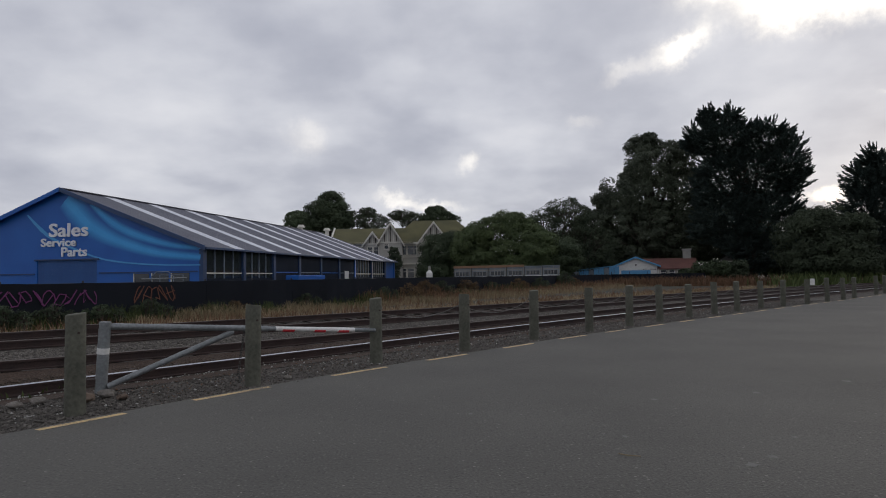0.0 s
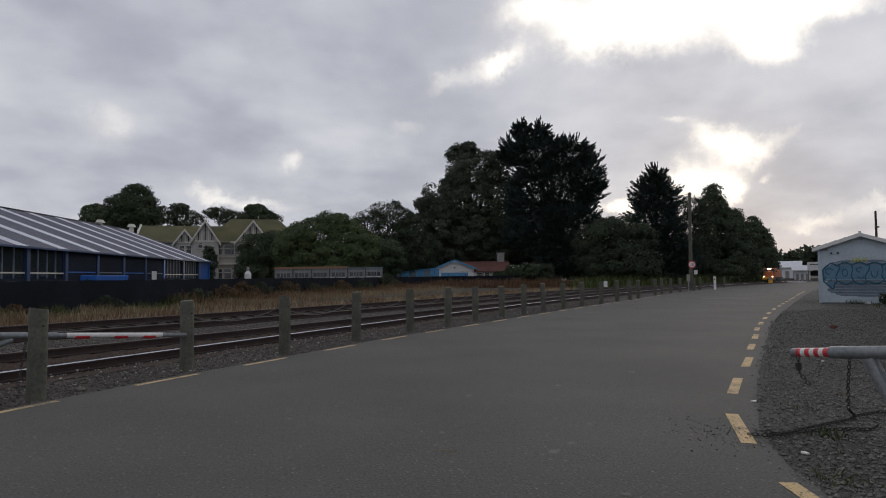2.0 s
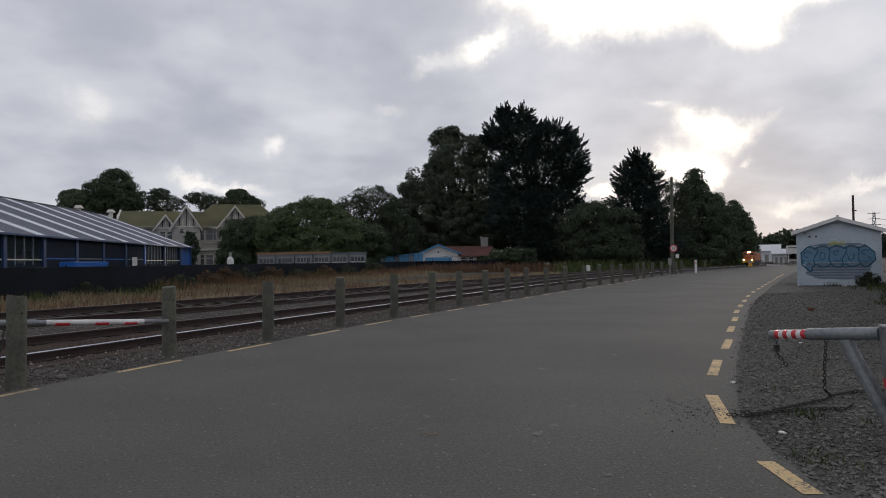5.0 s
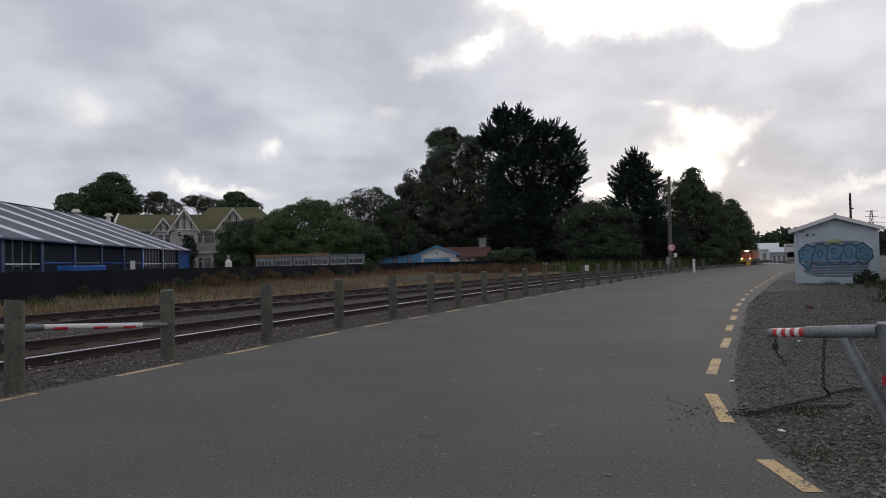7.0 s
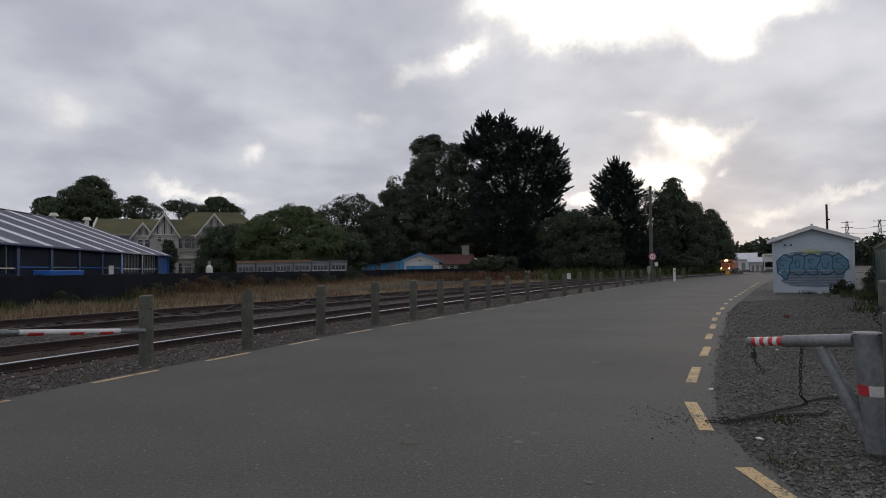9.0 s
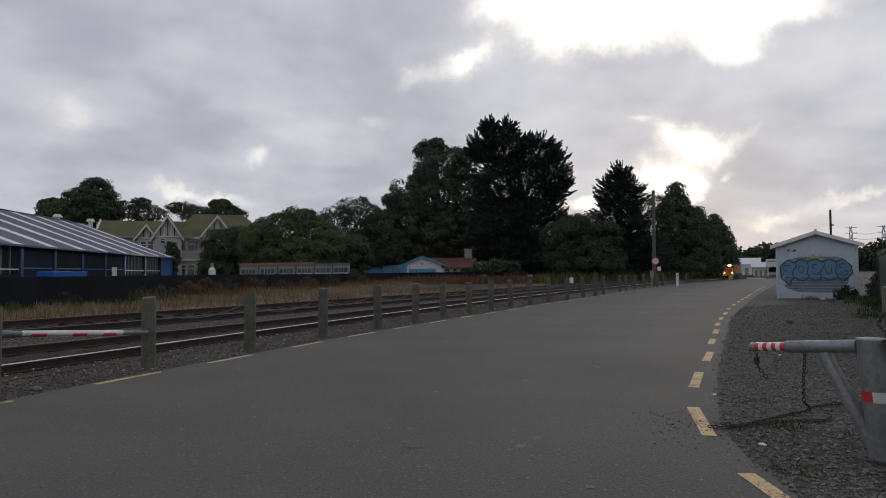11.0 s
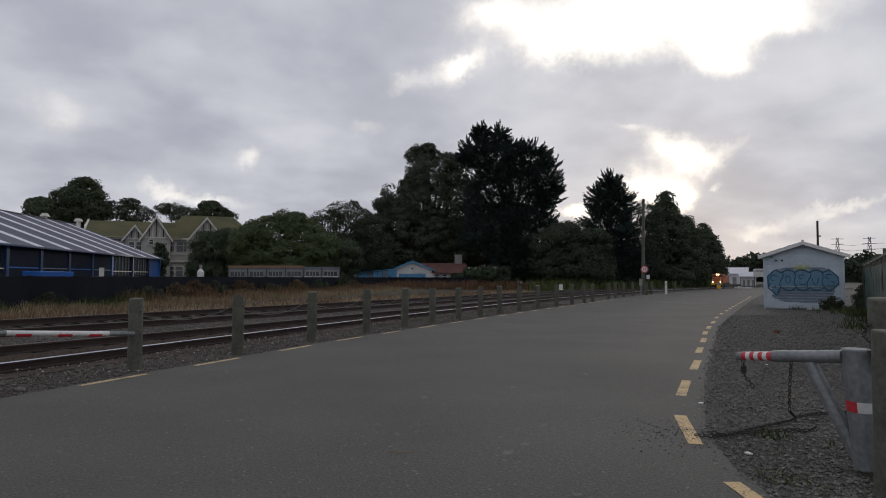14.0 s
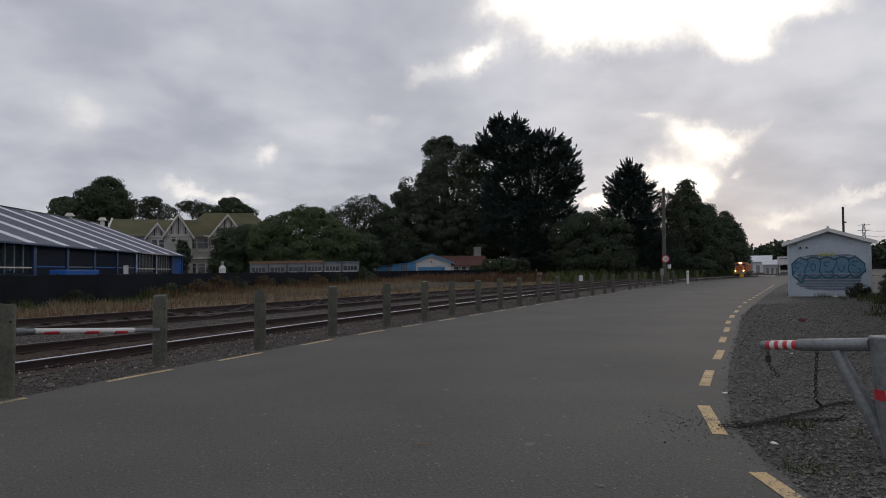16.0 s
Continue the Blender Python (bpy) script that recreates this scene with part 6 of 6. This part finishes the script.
# rough growth in front of the low house and under the trees
w = np.random.default_rng(12)
n = 9000
along = w.random(n)
base = np.outer(1 - along, [20.0, 80.0]) + np.outer(along, [43.0, 66.0]) + w.normal(size=(n, 2)) * [1.2, 1.6]
blades("rough_grass", np.column_stack([base, np.full(n, -0.08)]), w.uniform(0.4, 1.2, n) * (0.7 + 0.5 * np.sin(along * 19) ** 2), RUSTGRASS, "rough reddish grass before the low house", "grass", 71, 0.25, 0.035)
n = 14000
along = w.random(n)
base = np.outer(1 - along, [36.0, 64.0]) + np.outer(along, [78.0, 92.0]) + w.normal(size=(n, 2)) * [2.0, 2.0]
blades("rank_weeds", np.column_stack([base, np.full(n, -0.08)]), w.uniform(0.4, 1.6, n), WEED, "rank dark weeds under the trees", "grass", 72, 0.3, 0.05)


def tuft(x, y, n, h, mat, label, seed, rad=0.14, name="grass_tuft"):
    q = np.random.default_rng(seed)
    p = q.normal(size=(n, 2)) * rad + [x, y]
    ob = blades(name, np.column_stack([p, np.full(n, -0.02)]), q.uniform(0.4, 1.0, n) * h, mat, label, "grass", seed, 0.5, 0.006 if n < 200 else 0.012)
    return ob


for k, (x, y, n, h, mat) in enumerate(((4.62, 4.52, 70, 0.10, WEED), (3.72, 3.50, 80, 0.08, WEED), (3.9, 3.9, 24, 0.04, WEED), (5.3, 5.5, 40, 0.06, WEED), (4.3, 4.1, 30, 0.05, WEED), (4.45, 3.15, 80, 0.14, WEED), (6.4, 6.0, 40, 0.05, DRYGRASS), (5.0, 4.0, 60, 0.08, WEED))):
    tuft(x, y, n, h, mat, "small tuft of grass growing in the gravel", 100 + k, 0.10)
for k, (x, y, n, h, rad) in enumerate(((26.3, 21.5, 200, 0.3, 0.3), (26.75, 21.1, 200, 0.3, 0.3), (25.6, 19.2, 400, 0.3, 0.4), (22.8, 17.0, 500, 0.35, 0.5), (24.6, 19.2, 400, 0.35, 0.6), (24.0, 17.9, 400, 0.4, 0.5), (20.2, 15.0, 400, 0.35, 0.5), (17.6, 13.0, 400, 0.3, 0.5), (25.3, 22.9, 120, 0.25, 0.25))):
    tuft(x, y, n, h, DUSKLEAF if k < 2 else WEED, "rank green weeds at the foot of the fence and shed", 140 + k, rad, "weed_clump")


for k, (x, y, lobes) in enumerate(((26.0, 21.75, [(-0.1, 0.25, 0.3, 0.25), (0.25, 0.3, 0.28, 0.28), (0.1, 0.45, 0.18, 0.2)]), (27.5, 20.95, [(0, 0.8, 0.45, 0.8), (0.2, 1.5, 0.35, 0.6), (-0.3, 0.5, 0.4, 0.5)]), (26.6, 20.2, [(0, 0.3, 0.5, 0.3), (0.5, 0.35, 0.4, 0.35)]))):
    tree("shrub", "dark leafy shrub growing by the shed and fence", x, y, lobes, DUSKLEAF, "thin", 400 + k)


def pebbles(name, xy, z, size, mat, label, seed):
    """Loose stones: squashed, jittered eight-sided lumps."""
    q = np.random.default_rng(seed)
    n = len(xy)
    shape = np.array([(1, 0, 0), (-1, 0, 0), (0, 1, 0), (0, -1, 0), (0, 0, 1), (0, 0, -1)], float)
    tri = np.array([(0, 2, 4), (2, 1, 4), (1, 3, 4), (3, 0, 4), (2, 0, 5), (1, 2, 5), (3, 1, 5), (0, 3, 5)])
    sc = size[:, None] * np.stack([q.uniform(0.7, 1.3, n), q.uniform(0.5, 1.0, n), q.uniform(0.45, 0.8, n)], 1)
    v = shape[None] * (1 + q.normal(size=(n, 6, 1)) * 0.15) * sc[:, None] + q.normal(size=(n, 6, 3)) * (size * 0.12)[:, None, None]
    a = q.uniform(0, math.tau, n)
    c, s = np.cos(a)[:, None], np.sin(a)[:, None]
    v = np.stack([v[..., 0] * c - v[..., 1] * s, v[..., 0] * s + v[..., 1] * c, v[..., 2]], -1)
    v += np.column_stack([xy, z])[:, None]
    f = (np.arange(n)[:, None, None] * 6 + tri[None]).reshape(-1, 3)
    ob = new(name, mesh_of(name, v.reshape(-1, 3).round(4), f, [mat]))
    return tagged(ob, label, "stones", kind="stuff")


# loose gravel on the verge
q = np.random.default_rng(31)
ex, ey = np.array([p[0] for p in RIGHT[4:13]]), np.array([p[1] for p in RIGHT[4:13]])
n = 42000
yy = 2.6 + 17 * q.random(n) ** 2.0
off = np.abs(q.normal(size=n)) * (1.4 + yy * 0.16) + q.random(n) * 0.3 - 0.13
xx = np.interp(yy, ey, ex) + off
size = (0.004 + 0.016 * q.random(n) ** 2.8) * (1 + yy * 0.05)
pebbles("loose_gravel", np.column_stack([xx, yy]), np.full(n, -0.006) + size * 0.35, size, VERGE_STONE, "loose grey stones on the gravel verge", 32)
# crumbs strewn on the asphalt by the gate
n = 420
cx = q.normal(size=n) * 0.3 + 3.95
cy = q.normal(size=n) * 0.32 + 4.75
pebbles("road_crumbs", np.column_stack([cx, cy]), np.full(n, 0.004), 0.004 + 0.008 * q.random(n) ** 2, STONE, "dark crumbs of gravel strewn over the road edge", 33)
# ballast stones between road and far track
for name, lo, hi, n, mat, k in (("verge_stones", -2.45, -0.3, 21000, STONE, 0), ("track_stones", 0.1, 0.95, 9000, BROWN_STONE, 1), ("ballast_stones", 1.3, 3.4, 20000, STONE, 2), ("siding_stones", 3.8, 6.0, 6000, BROWN_STONE, 3)):
    s = 1.0 + 34 * q.random(n) ** 1.6
    o = q.uniform(lo, hi, n)
    pts = []
    for a, b in zip(s, o):
        h = [head_height(j, a) - 0.15 for j in range(4)]
        z = float(np.interp(b, [-2.6, -1.6, -0.75, -0.2, 0.53, 1.27, 1.8, 3.0, 3.4, 4.1, 4.9, 6.4], [-0.025, -0.03, -0.055, h[0] - 0.025, (h[0] + h[1]) / 2 - 0.02, h[1] - 0.01, h[1] + 0.02, h[2] - 0.03, h[2] - 0.02, (h[2] + h[3]) / 2 - 0.03, h[3] - 0.02, 0.05]))
        p = line(a, b, z)
        pts.append((p.x, p.y, p.z + (0.022 if k == 1 else 0.008)))
    pts = np.array(pts)
    pebbles(name, pts[:, :2], pts[:, 2], (0.009 if k == 0 else 0.013) + 0.022 * q.random(n) ** 2.2, mat, "crushed stone lying on the track bed", 40 + k)

# ---- sleepers, fastened under the rails ----
for base_off, k0 in ((0, 0), (SECOND, 2)):
    me = None
    for j in range(70):
        s = -4 + 0.72 * j
        z0, z1 = head_height(k0, s) - 0.155, head_height(k0 + 1, s) - 0.155
        a, b = line(s, base_off - 0.5), line(s, base_off + GAUGE + 0.5)
        if me is None:
            me = bpy.data.meshes.new("sleeper")
            bm = box(-1.03, 1.03, -0.11, 0.11, -0.12, 0.0, bevel=0.012)
            bm.to_mesh(me)
            bm.free()
            me.materials.append(SLEEPER)
        ob = new("sleeper", me)
        d = b - a
        ob.matrix_basis = Matrix.Translation(((a + b) / 2) + Vector((0, 0, (z0 + z1) / 2))) @ pose(0, 0, 0, 0, -math.degrees(math.atan2(z1 - z0, GAUGE)), math.degrees(math.atan2(d.y, d.x)))
        tagged(ob, "dark weathered timber railway sleeper", "sleeper", "sleepers of the tracks")

# ---- marks and litter on the road ----
def stain(x, y, w, d, seed):
    bm = bmesh.new()
    ring = [bm.verts.new((x + w * math.cos(a * math.tau / 22) * (0.7 + 1.1 * noise.noise((a * 1.3, a * 0.7, seed))), y + d * math.sin(a * math.tau / 22) * (0.7 + 1.1 * noise.noise((a * 1.9, 3, seed))), 0.0035)) for a in range(22)]
    f = bm.faces.new(ring)
    f.normal_update()
    if f.normal.z < 0:
        f.normal_flip()
    return whole("road_stain", bm, STAIN, "small pale scuff on the asphalt", "stain", "pale scuffs on the road")


for k, (x, y, w, d) in enumerate(((2.27, 7.21, 0.05, 0.07), (2.43, 4.94, 0.04, 0.07), (2.18, 4.72, 0.06, 0.07), (3.55, 7.5, 0.06, 0.07), (5.04, 8.22, 0.06, 0.07), (2.2, 3.68, 0.05, 0.04), (1.5, 5.6, 0.03, 0.05), (2.9, 5.5, 0.03, 0.04), (0.2, 6.6, 0.03, 0.05), (1.2, 4.2, 0.02, 0.03))):
    stain(x, y, w, d, k)
lump = whole("brick_lump", box(-0.14, 0.14, -0.08, 0.08, -0.01, 0.12, bevel=0.03), BRICKRED, "broken red brick lying on the gravel", "brick")
lump.matrix_basis = pose(13.57, 12.89, 0, 0, 4, 30) @ Matrix.Scale(0.7, 4)
rag = whole("white_litter", box(-0.1, 0.1, -0.07, 0.07, -0.01, 0.06, bevel=0.025), WHITE, "scrap of white litter by the shed", "litter")
rag.matrix_basis = pose(25.4, 22.3, 0, 5, 4, 70)
twig = whole("twig", tube([(1.30, 5.05, 0.008), (1.36, 4.98, 0.012), (1.45, 4.97, 0.008)], [0.004, 0.005, 0.003], 5), DRYGRASS, "thin dry twig lying on the asphalt", "twig")
for k in range(3):
    w = whole("white_paper", box(-0.03, 0.03, -0.02, 0.02, 0, 0.015, bevel=0.006), WHITE, "small white scrap lying on the gravel", "litter")
    w.matrix_basis = pose((5.1, 8.4, 4.0)[k], (5.9, 8.2, 4.1)[k], 0, 0, 0, 40 * k)

# ---- pale chips, leaf litter, rocks ----
n = 900
yy = 2.8 + 14 * q.random(n) ** 1.8
xx = np.interp(yy, ey, ex) + np.abs(q.normal(size=n)) * (1.4 + yy * 0.16) + 0.05
pebbles("pale_chips", np.column_stack([xx, yy]), np.full(n, -0.001), 0.005 + 0.011 * q.random(n) ** 2, PALE_STONE, "pale stone chips among the gravel", 51)
n = 260
xx, yy = q.uniform(-1.5, 4.5, n), q.uniform(2.6, 14, n)
keep = xx < np.interp(yy, ey, ex) - 0.2
pebbles("road_chips", np.column_stack([xx, yy])[keep], np.full(n, 0.002)[keep], (0.004 + 0.006 * q.random(n) ** 2)[keep], PALE_STONE, "tiny pale chips lying on the asphalt", 52)
n = 1500
s = 3.0 + 32 * q.random(n) ** 1.3
o = -0.35 - 1.9 * q.random(n) ** 0.8
pts = np.array([line(a, b, -0.03 - 0.012 * max(0.0, b + 1.6)) for a, b in zip(s, o)])
pebbles("leaf_litter", pts[:, :2], pts[:, 2], 0.008 + 0.012 * q.random(n), LITTER, "brown leaf litter on the stones by the posts", 53)
n = 1300
s = 1.0 + 30 * q.random(n) ** 1.5
o = q.uniform(-2.2, 3.3, n)
o = np.where((o > -0.25) & (o < 1.35), -0.6, o)
pts = np.array([line(a, b, 0.02 if b < 0 else head_height(1, a) - 0.12) for a, b in zip(s, o)])
pebbles("pale_ballast", pts[:, :2], pts[:, 2], 0.009 + 0.014 * q.random(n), PALE_STONE, "paler stones among the ballast", 54)


def rock(x, y, size, seed):
    bm = bmesh.new()
    bmesh.ops.create_icosphere(bm, subdivisions=2, radius=size)
    for v in bm.verts:
        v.co *= 1 + 0.35 * noise.noise(v.co / size * 1.3 + Vector((seed, 0, 0)))
        v.co.z *= 0.55
    ob = whole("rock", bm, BROWN_STONE if seed % 2 else STONE, "fist-sized rough rock beside a timber post", "rock", "rocks by the posts")
    ob.matrix_basis = pose(x, y, size * 0.25, 0, 0, 50 * seed)


for k, (x, y, size) in enumerate(((-4.25, 7.95, 0.10), (-4.35, 7.62, 0.12), (-4.85, 7.55, 0.09), (-5.1, 7.05, 0.13), (-4.95, 7.3, 0.08), (-3.95, 7.75, 0.07), (-2.3, 9.1, 0.06))):
    rock(x, y, size, k)
link_chain([(-2.95, 9.22, 0.66), (-2.96, 9.1, 0.35), (-2.95, 8.95, 0.1), (-2.9, 8.9, 0.02)], "dark chain hanging from the bar beside a post", 0.9)
tuft(-6.0, 8.75, 500, 0.10, WEED, "green grass growing between the rails", 171, 0.35, "weed_clump")
worn = stain(23.9, 30.8, 0.9, 0.5, 44)
worn = stain(25.6, 31.0, 0.5, 0.3, 45)

# ---- yard things seen over the fence ----
post = thing("white_yard_sign", pose(-11.0, 69.1, 0), "small white upright sign in the yard", "sign")
part("plate", box(-0.22, 0.22, -0.03, 0.03, 1.3, 2.2, bevel=0.02), WHITE, post)
part("leg", box(-0.04, 0.04, 0.03, 0.08, 0, 2.1), GALV, post)
rack = thing("pipe_rack", pose(-19.0, 40.8, 0, 0, 0, 25), "pale bent pipe rack standing by the warehouse", "rack")
for pts in ([(0, 0, 0), (0, 0, 1.7), (0.3, 0, 2.0), (1.0, 0, 2.0), (1.3, 0, 1.7), (1.3, 0, 0)], [(0.5, 0.5, 0), (0.5, 0.5, 1.8), (1.9, 0.5, 1.8), (1.9, 0.5, 0)]):
    part("bent_pipe", tube(pts, 0.03, 8), GREYOVER_HAZE, rack)
part("rail", rod((-0.6, 0.2, 1.55), (2.1, 0.2, 1.6), 0.04, seg=8), GALV, rack)
tank = thing("blue_trough", pose(-12.9, 58.0, 0, 0, 0, 79), "low blue steel trough beside the warehouse", "trough")
part("basin", box(-3.0, 3.0, -0.6, 0.6, 0.7, 1.75, bevel=0.06), BLUE, tank)
for x in (-2.6, 0, 2.6):
    part("leg", box(x - 0.06, x + 0.06, -0.5, 0.5, 0, 0.7), NAVY, tank)
